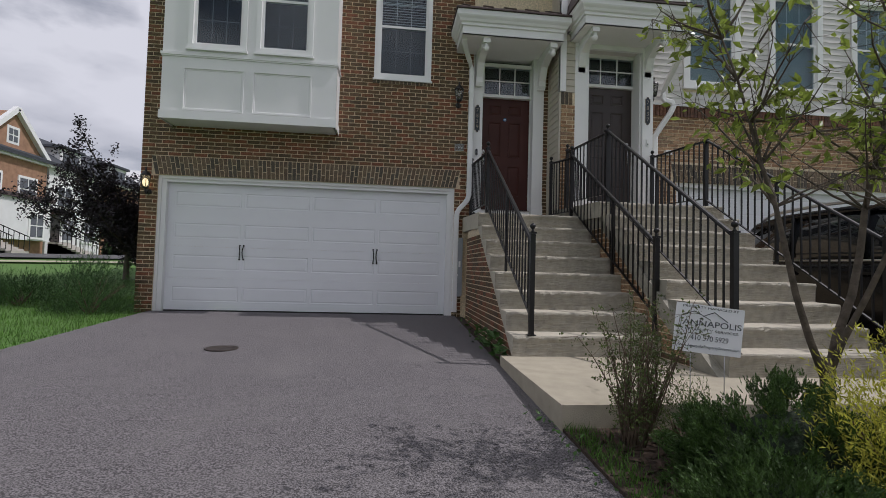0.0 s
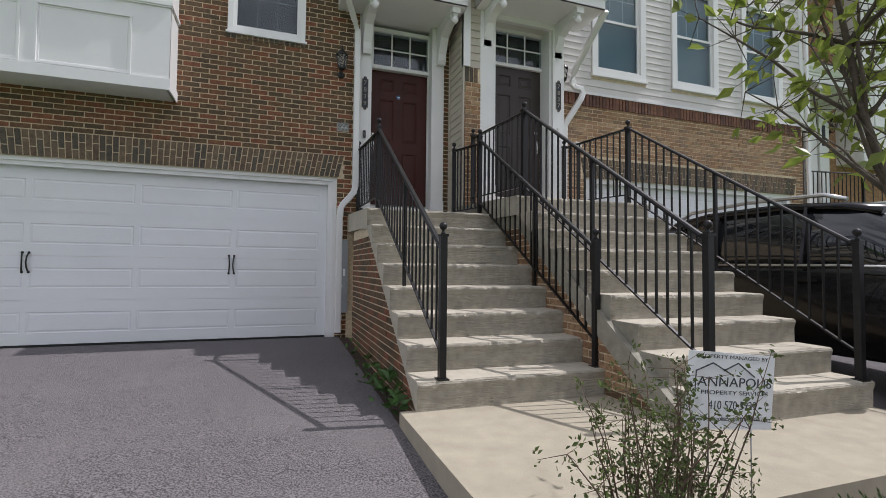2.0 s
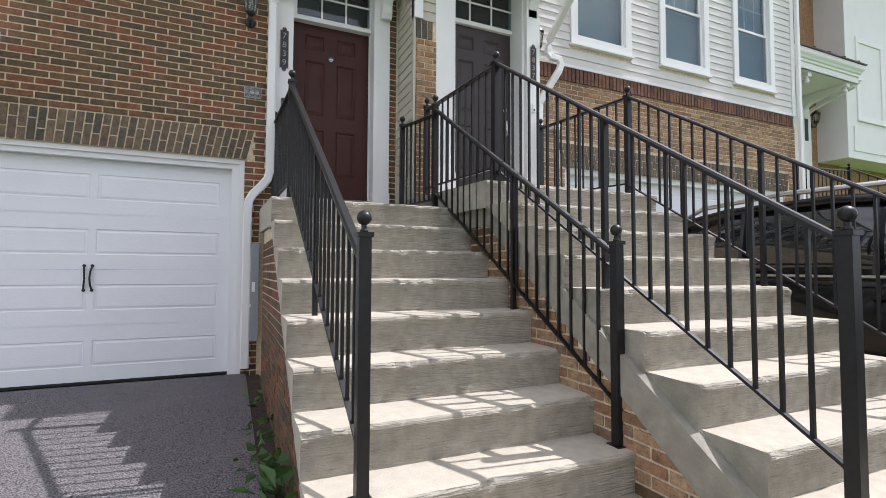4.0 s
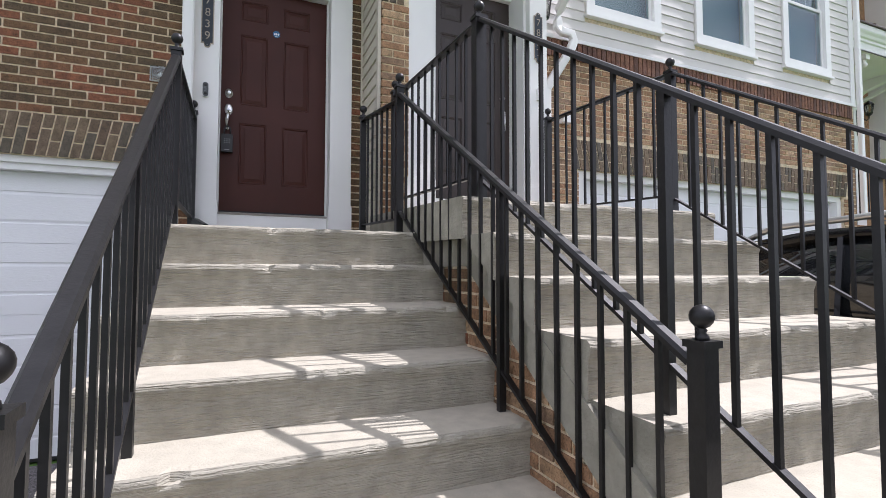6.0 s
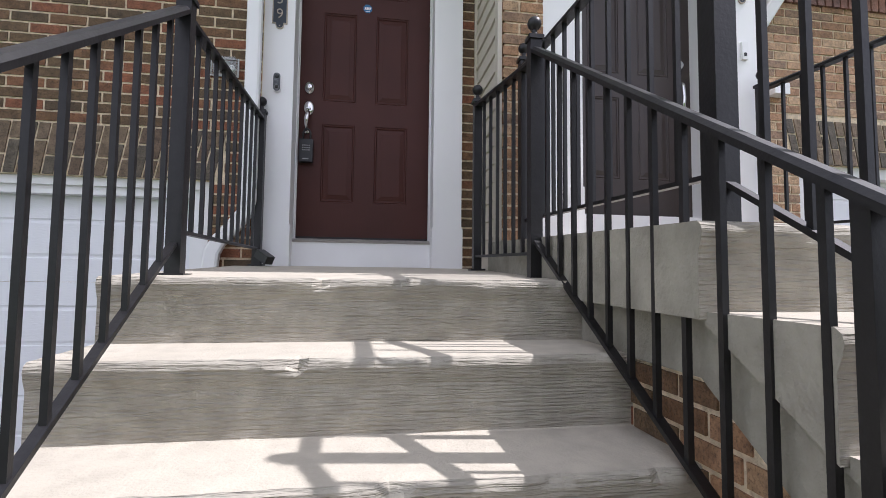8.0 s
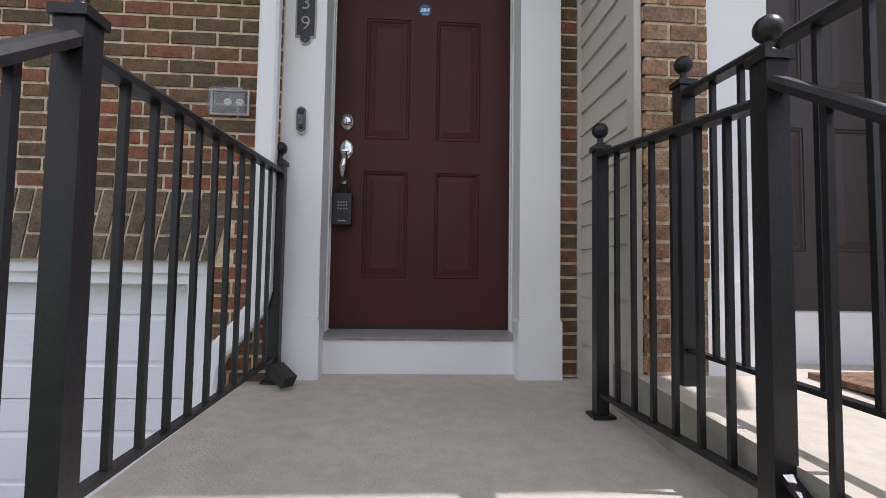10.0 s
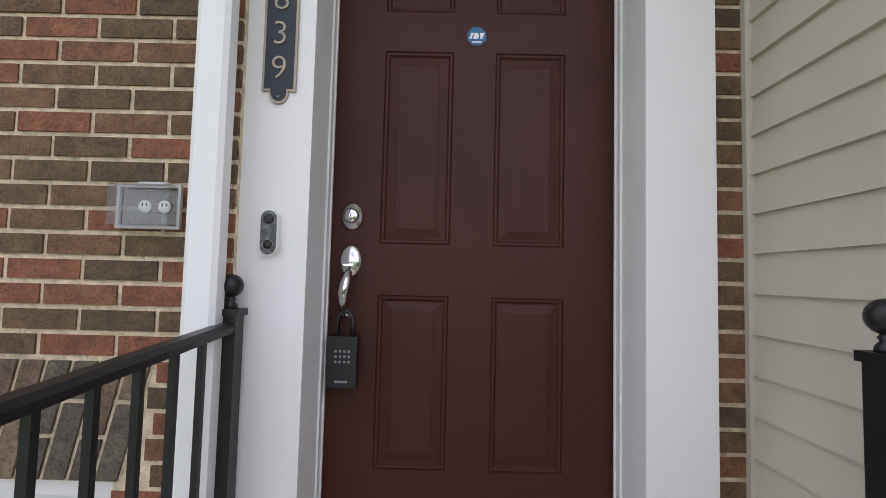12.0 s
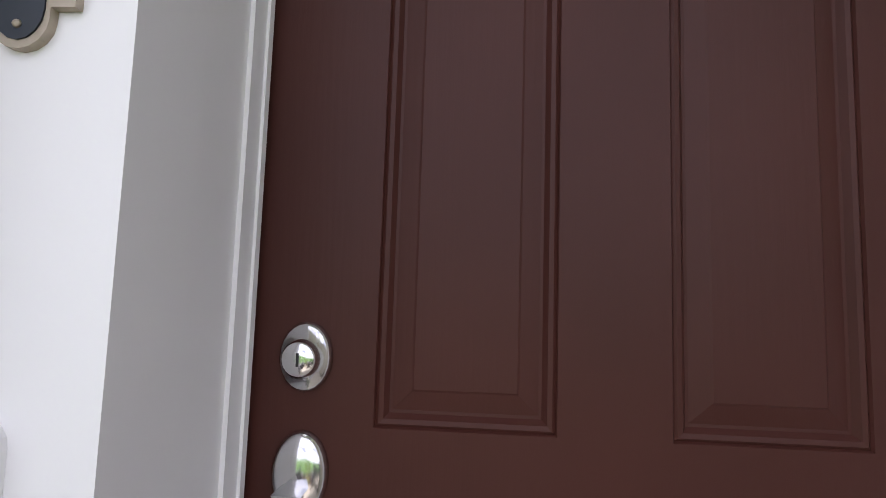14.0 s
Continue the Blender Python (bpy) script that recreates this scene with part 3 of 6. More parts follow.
for p in (P1, P2):
    bm = bmesh.new()
    rings(bm, p[0], p[1], 4.18, 4.82, BYF, ((0, 0), (0.0, 0.006), (0.02, 0.0065), (0.03, 0.016)))
    part("panel", bm, WHITE, bay)
    part("panel_moulding", boxes((p[0] - 0.02, BYF - 0.012, 4.16, p[0], BYF - 0.0005, 4.84), (p[1], BYF - 0.012, 4.16, p[1] + 0.02, BYF - 0.0005, 4.84), (p[0], BYF - 0.012, 4.16, p[1], BYF - 0.0005, 4.18), (p[0], BYF - 0.012, 4.82, p[1], BYF - 0.0005, 4.84)), WHITE, bay)
part("belt_moulding", boxes((BX0 - 0.02, BYF - 0.03, 5.02, BX1 + 0.02, WY, 5.06), (BX0 - 0.01, BYF - 0.018, 5.0, BX1 + 0.01, WY, 5.02)), WHITE, bay)
part("bottom_board", boxes((BX0 - 0.015, BYF - 0.02, 4.02, BX1 + 0.015, BYF, 4.15), (BX1, BYF, 4.02, BX1 + 0.015, WY, 4.15), (BX0 - 0.015, BYF, 4.02, BX0, WY, 4.15)), WHITE, bay)
window("window_2", *B1, BZ0, BZ1, BYF, 3, "white double-hung window with divided dark panes in the bay")
window("window_3", *B2, BZ0, BZ1, BYF, 3, "white double-hung window with divided dark panes in the bay")
# small window sill course under the wall window is part of the brickwork

# ---- front door of the house ----
DX0, DX1, DY, DZ0, DZ1 = 1.643, 2.563, 8.945, 2.905, 4.937


def panel_door(name, x0, x1, z0, z1, y, material, label):
    """Six-panel door facing -y."""
    door = thing(name, label, "front door", ((x0 + x1) / 2, y, z0), kind="structure")
    s = (x1 - x0) / 0.905
    cols = ((x0 + 0.16 * s, x0 + 0.383 * s), (x0 + 0.518 * s, x0 + 0.743 * s))
    rows = ((z0 + 0.255, z0 + 0.8), (z0 + 0.964, z0 + 1.602), (z0 + 1.735, z0 + 1.91))
    holes = [(a, b, c, d) for a, b in cols for c, d in rows]
    bm = bmesh.new()
    sheet_with_holes(bm, x0, x1, z0, z1, y, 0.012, holes)
    for a, b in ((x0, x0), (x1, x1)):
        bm.faces.new([bm.verts.new(p) for p in ((a, y, z0), (a, y + 0.012, z0), (a, y + 0.012, z1), (a, y, z1))])
    part("slab", bm, material, door)
    for h in holes:
        bm = bmesh.new()
        rings(bm, *h, y, ((0, 0), (0.002, 0.004), (0.006, 0.001), (0.012, 0.002), (0.018, 0.0095), (0.022, 0.0098), (0.046, 0.0045), (0.049, 0.003)))
        part("door_panel", bm, material, door)
    return door


door = panel_door("door_1", DX0, DX1, DZ0, DZ1, DY, BROWN, "closed dark brown six-panel front door in a white frame")
CY = 8.695
bm = bmesh.new()
for x0, x1 in ((1.456, 1.645), (2.558, 2.75)):
    box(bm, x0, CY, 2.98, x1, 8.80, 5.62)
bevelled(bm, 0.004)
structure("trim", bm, WHITE, "tall white flat casing boards either side of the brown door", "door casing")
bm = bmesh.new()
for x0, x1 in ((1.449, 1.652), (2.551, 2.757)):
    prism(bm, [(x0, 2.7), (x1, 2.7), (x1, 2.965), (x1 - 0.012, 2.985), (x0 + 0.012, 2.985), (x0, 2.965)], "y", CY - 0.012, 8.80)
structure("trim", bm, WHITE, "white plinth blocks at the foot of the casing", "door casing")
bm = bmesh.new()
for s, xa in ((1, 1.623), (-1, 2.583)):
    def lane(a, b, y0, y1, z0=2.74, z1=5.6):
        box(bm, min(xa + s * a, xa + s * b), y0, z0, max(xa + s * a, xa + s * b), y1, z1)
    lane(-0.03, 0.02, 8.74, 8.885)
    lane(-0.05, 0.026, 8.885, 8.93)
    lane(-0.05, 0.006, 8.93, 8.97, 2.87)
    lane(0.026, 0.03, 8.918, 8.93)
structure("trim", bm, WHITE, "white stepped door jambs", "door jamb")
structure("trim", boxes((1.6, 8.79, 2.69, 2.6, 8.9, 2.868)), WHITE, "white board below the door threshold", "trim")
THRESH = mat("threshold_metal", (0.42, 0.4, 0.38), 0.45, 0.4, vary=0.1, scale=20)
bm = bmesh.new()
prism(bm, [(8.785, 2.868), (8.775, 2.88), (8.79, 2.886), (8.93, 2.904), (8.96, 2.904), (8.96, 2.868)], "x", 1.622, 2.588)
structure("trim", bm, THRESH, "grey metal door threshold", "threshold")
structure("trim", boxes((1.645, 8.94, 2.904, 2.561, 8.945, 2.918)), RUBBER, "dark weather strip under the door", "trim")
transom = thing("window_4", "white transom window of six panes above the brown door", "window", (2.1, 8.9, 4.98), kind="structure")
part("window_frame", boxes((1.655, 8.86, 4.937, 2.59, 8.97, 4.99), (1.655, 8.86, 5.5, 2.59, 8.97, 5.56), (1.655, 8.86, 4.99, 1.7, 8.97, 5.5), (2.545, 8.86, 4.99, 2.59, 8.97, 5.5)), WHITE, transom)
for k in range(1, 3):
    x = 1.7 + 0.845 * k / 3
    part("muntin", boxes((x - 0.01, 8.885, 4.99, x + 0.01, 8.893, 5.5)), WHITE, transom)
part("muntin", boxes((1.7, 8.884, 5.235, 2.545, 8.892, 5.255)), WHITE, transom)
part("pane", boxes((1.695, 8.9, 4.985, 2.55, 8.904, 5.505)), GLASS, transom)
part("room_backing", boxes((1.66, 9.05, 4.9, 2.6, 9.06, 5.6)), SHADE_DARK, transom, "near-black sheet giving the hall's darkness behind the transom")
structure("trim", boxes((1.47, 8.69, 5.62, 2.78, 8.97, 5.72)), WHITE, "white head board over the door", "trim")
structure("wall_inner", boxes((1.4, 8.99, 2.6, 2.85, 9.03, 4.94)), MORTAR, "plain wall behind the door", "wall")

# lockset, lockbox, bell and house number
lockset = thing("door_lockset", "polished chrome deadbolt and handle set on the brown door", "door handle", (1.722, DY, 3.8))
bm = bmesh.new()
lathe(bm, [(0.034, 0.0), (0.034, -0.006), (0.03, -0.012), (0.024, -0.014), (0.022, -0.03), (0.019, -0.034), (0.004, -0.034)], (1.731, DY, 3.968), 24, "y")
for v in bm.verts:
    v.co.z = 3.968 + (v.co.z - 3.968) * (1.3 if v.co.y > DY - 0.013 else 1.0)
deadbolt = part("deadbolt", bm, CHROME, lockset)
part("keyhole", boxes((1.7295, DY - 0.0352, 3.96, 1.7325, DY - 0.034, 3.976)), BLACKMETAL, deadbolt)
bm = bmesh.new()
lathe(bm, [(0.036, 0.0), (0.036, -0.006), (0.031, -0.013), (0.02, -0.018), (0.003, -0.02)], (1.731, DY, 3.825), 24, "y")
for v in bm.verts:
    v.co.z = 3.825 + (v.co.z - 3.825) * 1.45
part("escutcheon", bm, CHROME, lockset)
bm = bmesh.new()
pipe(bm, [(1.731, DY - 0.015, 3.80), (1.731, DY - 0.04, 3.785), (1.727, DY - 0.058, 3.755), (1.722, DY - 0.062, 3.725), (1.72, DY - 0.052, 3.695), (1.72, DY - 0.02, 3.67), (1.72, DY - 0.004, 3.662)], [0.009, 0.012, 0.016, 0.016, 0.012, 0.009, 0.008], 10)
part("pull", bm, CHROME, lockset)
bm = bmesh.new()
prism(bm, [(1.716, 3.808), (1.744, 3.808), (1.748, 3.814), (1.712, 3.814)], "y", DY - 0.045, DY - 0.015)
part("thumb_latch", bm, CHROME, lockset)
bm = bmesh.new()
lathe(bm, [(0.017, 0.0), (0.016, -0.007), (0.004, -0.009)], (1.72, DY, 3.658), 14, "y")
part("lower_rose", bm, CHROME, lockset)
PLASTIC = mat("black_plastic", (0.014, 0.014, 0.015), 0.45, vary=0.15, scale=60)
PRINT = mat("pale_print", (0.3, 0.3, 0.3), 0.7, vary=0.05)
lockbox = thing("lockbox", "black key lockbox hanging from the chrome door pull", "lockbox", (1.712, DY - 0.03, 3.36))
bm = boxes((1.667, DY - 0.062, 3.36, 1.757, DY - 0.012, 3.515))
bevelled(bm, 0.008, 2)
lbody = part("body", bm, PLASTIC, lockbox)
bm = bmesh.new()
pipe(bm, [(1.69, DY - 0.035, 3.51), (1.69, DY - 0.035, 3.565), (1.7, DY - 0.035, 3.585), (1.714, DY - 0.035, 3.592), (1.728, DY - 0.035, 3.585), (1.738, DY - 0.035, 3.565), (1.738, DY - 0.035, 3.51)], 0.007, 8)
part("shackle", bm, PLASTIC, lockbox, "black coated shackle")
for r in range(3):
    for c in range(4):
        part("key_button", boxes((1.690 + c * 0.0135, DY - 0.0645, 3.435 + r * 0.016, 1.697 + c * 0.0135, DY - 0.062, 3.442 + r * 0.016)), PRINT, lbody)
part("label_bar", boxes((1.692, DY - 0.063, 3.375, 1.732, DY - 0.062, 3.382)), PRINT, lbody)
BLUE = mat("sticker_blue", (0.01, 0.13, 0.3), 0.4, vary=0.05)
STICKWHITE = mat("sticker_white", (0.8, 0.8, 0.8), 0.5, vary=0.02)
sticker = thing("alarm_sticker", "small blue and white octagonal alarm sticker on the door", "sticker", (2.124, DY, 4.567))
bm = bmesh.new()
prism(bm, [(2.124 + 0.033 * math.cos(radians(22.5 + 45 * k)), 4.567 + 0.033 * math.sin(radians(22.5 + 45 * k))) for k in range(8)], "y", DY - 0.0012, DY - 0.0002)
part("disc", bm, BLUE, sticker)
bm = bmesh.new()
prism(bm, [(2.099, 4.558), (2.107, 4.558), (2.114, 4.578), (2.106, 4.578)], "y", DY - 0.0018, DY - 0.0013)
prism(bm, [(2.112, 4.558), (2.128, 4.558), (2.132, 4.568), (2.128, 4.578), (2.116, 4.578)], "y", DY - 0.0018, DY - 0.0013)
prism(bm, [(2.136, 4.558), (2.142, 4.558), (2.150, 4.578), (2.134, 4.578)], "y", DY - 0.0018, DY - 0.0013)
box(bm, 2.11, DY - 0.0018, 4.545, 2.14, DY - 0.0013, 4.549)
part("mark", bm, STICKWHITE, sticker, "white mark across the middle")
BELLWHITE = mat("bell_white", (0.75, 0.75, 0.74), 0.4, vary=0.03)
BELLGREY = mat("bell_face", (0.045, 0.052, 0.058), 0.3, vary=0.3, scale=60, stain=0.9, stain_scale=55, stain_colour=(0.22, 0.23, 0.23))
bell = thing("doorbell", "white video doorbell with a worn dark face on the casing", "doorbell", (1.548, CY, 3.83))


def pill(bm, x, z0, z1, r, y0, y1, n=8):
    pts = [(x + r * math.cos(math.pi * k / n), z1 - r + r * math.sin(math.pi * k / n)) for k in range(n + 1)]
    pts += [(x - r * math.cos(math.pi * k / n), z0 + r - r * math.sin(math.pi * k / n)) for k in range(n + 1)]
    prism(bm, pts, "y", y0, y1)


bm = bmesh.new()
pill(bm, 1.548, 3.83, 3.955, 0.024, CY - 0.024, CY)
bevelled(bm, 0.003)
part("body", bm, BELLWHITE, bell)
bm = bmesh.new()
pill(bm, 1.548, 3.8335, 3.9515, 0.0212, CY - 0.0265, CY - 0.0242)
part("face", bm, BELLGREY, bell, "scuffed dark face")
bm = bmesh.new()
lathe(bm, [(0.012, 0), (0.012, -0.003), (0.002, -0.004)], (1.548, CY - 0.0265, 3.86), 14, "y")
part("button", bm, BLACKMETAL, bell)
bm = bmesh.new()
lathe(bm, [(0.0145, 0), (0.0145, -0.002), (0.0125, -0.002), (0.0122, 0.0)], (1.548, CY - 0.0265, 3.86), 20, "y")
part("button_ring", bm, GRID, bell, "grey ring round the button")
bm = bmesh.new()
lathe(bm, [(0.014, 0), (0.013, -0.003), (0.008, -0.0045), (0.001, -0.005)], (1.548, CY - 0.0265, 3.929), 20, "y")
part("camera_lens", bm, PLASTIC, bell, "dark round lens")
NAVY = mat("plaque_navy", (0.012, 0.02, 0.03), 0.5, vary=0.2, scale=20)
BRONZE = mat("plaque_bronze", (0.36, 0.31, 0.24), 0.5, 0.3, vary=0.1, scale=30)


def numbers(parent, text, x, z, y, size, vertical, material):
    """House number in raised characters, one mesh a character."""
    for k, ch in enumerate(text):
        cu = bpy.data.curves.new("numeral", "FONT")
        cu.body, cu.size, cu.extrude, cu.align_x, cu.offset = ch, size, 0.002, "CENTER", -0.0012
        tmp = bpy.data.objects.new("numeral", cu)
        me = bpy.data.meshes.new_from_object(tmp)
        bpy.data.objects.remove(tmp)
        me.transform(pose(x, y, z - k * vertical, 90))
        me.materials.append(material)
        ob = new("numeral", me)
        ob.parent = parent
        ob.matrix_parent_inverse = Matrix.Translation(parent.location).inverted()


def plaque(x, z0, z1, y, text, label):
    ob = thing("house_number_plaque", label, "house number", (x, y, z0), "house number plaques")
    w = 0.047

    def outline(d):
        a, r = w - d, 0.026 - d * 0.6
        pts = [(x - a, z0 + 0.035 + d), (x - a, z1 - 0.035 - d), (x - r, z1 - 0.035 - d)]
        pts += [(x - r * math.cos(math.pi * k / 8), z1 - 0.026 - d + (0.026) * math.sin(math.pi * k / 8)) for k in range(9)]
        pts += [(x + r, z1 - 0.035 - d), (x + a, z1 - 0.035 - d), (x + a, z0 + 0.035 + d), (x + r, z0 + 0.035 + d)]
        pts += [(x + r * math.cos(math.pi * k / 8), z0 + 0.026 + d - 0.026 * math.sin(math.pi * k / 8)) for k in range(9)]
        pts += [(x - r, z0 + 0.035 + d)]
        return pts
    bm = bmesh.new()
    prism(bm, outline(0.0), "y", y - 0.008, y)
    part("rim", bm, BRONZE, ob, "pale bronze rim")
    bm = bmesh.new()
    prism(bm, outline(0.007), "y", y - 0.0095, y - 0.0078)
    part("field", bm, NAVY, ob)
    numbers(ob, text, x, z1 - 0.13, y - 0.0115, 0.094, 0.098, BRONZE)
    for z in (z0 + 0.02, z1 - 0.02):
        bm = bmesh.new()
        lathe(bm, [(0.004, 0), (0.003, -0.002), (0.001, -0.0025)], (x, y - 0.0095, z), 8, "y")
        part("screw", bm, BRONZE, ob)
    return ob


plaque(1.551, 4.228, 4.72, CY, "7839", "tall navy house number plaque with bronze numerals 7839")
outlet = thing("outlet_box", "clear plastic outdoor outlet cover on the brick wall", "outlet", (1.22, WY, 3.9))
part("back_plate", boxes((1.15, WY - 0.012, 3.905, 1.29, WY + 0.004, 3.995)), mat("outlet_grey", (0.62, 0.62, 0.6), 0.6, vary=0.1), outlet)
CLEAR = real_glass("clear_plastic_cover", (0.82, 0.83, 0.82))
bm = boxes((1.142, WY - 0.062, 3.898, 1.298, WY - 0.012, 4.002))
bevelled(bm, 0.014, 3)
part("cover", bm, CLEAR, outlet, "clear bubble cover").visible_shadow = False
RIM = mat("cover_rim", (0.5, 0.5, 0.49), 0.35, vary=0.1, scale=30)
bm = boxes((1.136, WY - 0.02, 3.892, 1.304, WY - 0.008, 3.9), (1.136, WY - 0.02, 4.0, 1.304, WY - 0.008, 4.008), (1.296, WY - 0.02, 3.9, 1.304, WY - 0.008, 4.0), (1.136, WY - 0.02, 3.9, 1.144, WY - 0.008, 4.0))
part("rim", bm, RIM, outlet, "cloudy plastic rim")
bm = bmesh.new()
pipe(bm, [(1.19, WY - 0.016, 4.01), (1.27, WY - 0.016, 4.01)], 0.006, 8)
part("hinge", bm, RIM, outlet)
for x in (1.21, 1.262):
    bm = bmesh.new()
    lathe(bm, [(0.017, 0), (0.017, -0.006), (0.002, -0.007)], (x, WY - 0.012, 3.95), 14, "y")
    soc = part("socket", bm, STICKWHITE, outlet)
    part("slots", boxes((x - 0.007, WY - 0.0198, 3.951, x - 0.004, WY - 0.0185, 3.959), (x + 0.004, WY - 0.0198, 3.951, x + 0.007, WY - 0.0185, 3.959)), BLACKMETAL, soc)


for ob, dx, dz in ((lockset, -0.014, -0.014), (lockbox, -0.002, 0.062), (sticker, -0.019, -0.004), (bell, 0.0, -0.02), (outlet, 0.022, -0.02)):
    ob.location += Vector((dx, 0, dz))


# ---- door hoods on brackets ----
def bracket(parent, x, ywall, yfront, z0, z1, w=0.12):
    d = ywall - yfront
    h = z1 - z0
    pts = [(ywall, z0), (ywall - 0.07, z0 - 0.01), (ywall - 0.1, z0 + 0.05), (ywall - 0.1, z0 + 0.25 * h), (ywall - 0.16, z0 + 0.45 * h), (ywall - 0.3 * d, z0 + 0.62 * h), (ywall - 0.55 * d, z0 + 0.74 * h),
           (ywall - 0.78 * d, z0 + 0.79 * h), (yfront + 0.1, z0 + 0.76 * h), (yfront + 0.1, z0 + 0.86 * h), (yfront, z0 + 0.86 * h), (yfront, z1), (ywall, z1)]
    bm = bmesh.new()
    prism(bm, pts, "x", x - w / 2, x + w / 2)
    bevelled(bm, 0.008, 1, 50)
    br = part("bracket", bm, WHITE, parent)
    bm = bmesh.new()
    zt = z0 + 0.86 * h
    lathe(bm, [(0.035, 0.0), (0.035, -0.02), (0.025, -0.035), (0.045, -0.06), (0.05, -0.085), (0.035, -0.115), (0.01, -0.13)], (x, yfront + 0.06, zt), 12)
    part("drop_finial", bm, WHITE, br)


def hood(x0, x1, yf, yw, z, label, bx):
    ob = thing("door_hood", label, "door canopy", ((x0 + x1) / 2, yf, z), "door hoods")
    part("soffit", boxes((x0 + 0.1, yf + 0.1, z, x1 - 0.1, yw, z + 0.02)), WHITE, ob)
    prof = [(0.1, 0.0), (0.1, 0.14), (0.075, 0.15), (0.075, 0.19), (0.05, 0.205), (0.035, 0.24), (0.01, 0.27), (0.0, 0.29), (0.0, 0.37)]
    bm = bmesh.new()
    prev = None
    for inset, up in prof:
        ring = [bm.verts.new(p) for p in ((x0 + inset, yw, z + up), (x0 + inset, yf + inset, z + up), (x1 - inset, yf + inset, z + up), (x1 - inset, yw, z + up))]
        if prev:
            for k in range(3):
                bm.faces.new((prev[k], prev[k + 1], ring[k + 1], ring[k]))
        prev = ring
    bm.faces.new(prev)
    part("crown_moulding", bm, WHITE, ob)
    bm = bmesh.new()
    t = z + 0.375
    v = [bm.verts.new(p) for p in ((x0 - 0.02, yf - 0.03, t), (x1 + 0.02, yf - 0.03, t), (x1 + 0.02, yw, t), (x0 - 0.02, yw, t), (x0 - 0.02, yf - 0.03, t + 0.02), (x1 + 0.02, yf - 0.03, t + 0.02), (x1 - 0.15, yw, t + 0.5), (x0 + 0.15, yw, t + 0.5))]
    for f in ((0, 3, 2, 1), (0, 1, 5, 4), (4, 5, 6, 7), (1, 2, 6, 5), (3, 0, 4, 7), (2, 3, 7, 6)):
        bm.faces.new([v[i] for i in f])
    rf = part("roof", bm, METALROOF, ob, "dark brown metal roof")
    for k in range(5):
        x = x0 + (x1 - x0) * (k + 0.5) / 5
        bm = bmesh.new()
        bar(bm, (x, yf - 0.02, t + 0.035), (x, yw, t + 0.51), 0.02, 0.03)
        part("seam", bm, METALROOF, rf)
    for x in bx:
        bracket(ob, x, yw + 0.03, yf + 0.14, z - 0.56, z)
    return ob


hood(1.05, 2.93, 7.86, WY, 5.6, "white moulded door hood with a dark brown roof on scrolled brackets", (1.56, 2.685))


# ---- downpipes and gutters ----
def downpipe(name, pts, w, d, material, label):
    ob = thing(name, label, "downpipe", pts[-1])
    bm = bmesh.new()
    pts = [Vector(p) for p in pts]
    rg = []
    for i, p in enumerate(pts):
        dr_ = (pts[min(i + 1, len(pts) - 1)] - pts[max(i - 1, 0)]).normalized()
        side = Vector((dr_.z, 0, -dr_.x)) if abs(dr_.y) < 0.5 else Vector((1, 0, 0))
        side.normalize()
        fw = dr_.cross(side).normalized()
        rg.append([bm.verts.new(p + side * a * w / 2 + fw * b * d / 2) for a, b in ((-0.7, -1), (0.7, -1), (1, -0.7), (1, 0.7), (0.7, 1), (-0.7, 1), (-1, 0.7), (-1, -0.7))])
    for a, b in zip(rg, rg[1:]):
        for k in range(8):
            bm.faces.new((a[k], a[(k + 1) % 8], b[(k + 1) % 8], b[k]))
    bm.faces.new(rg[0]), bm.faces.new(rg[-1][::-1])
    part("pipe", bm, material, ob)
    return ob


dp = downpipe("downpipe", [(1.2, 8.1, 5.6), (1.24, 8.25, 5.52), (1.36, 8.5, 5.4), (1.415, 8.585, 5.3), (1.42, 8.6, 5.15), (1.42, 8.6, 3.1), (1.40, 8.6, 3.02), (1.35, 8.6, 2.95), (1.26, 8.6, 2.85), (1.225, 8.6, 2.78), (1.215, 8.6, 2.68), (1.215, 8.6, 1.08)], 0.085, 0.062, WHITE, "white painted metal downpipe stepping round the porch")
for z in (4.9, 1.7):
    x = 1.42 if z > 3 else 1.215
    part("strap", boxes((x - 0.05, 8.565, z, x + 0.05, WY, z + 0.03)), WHITE, dp)


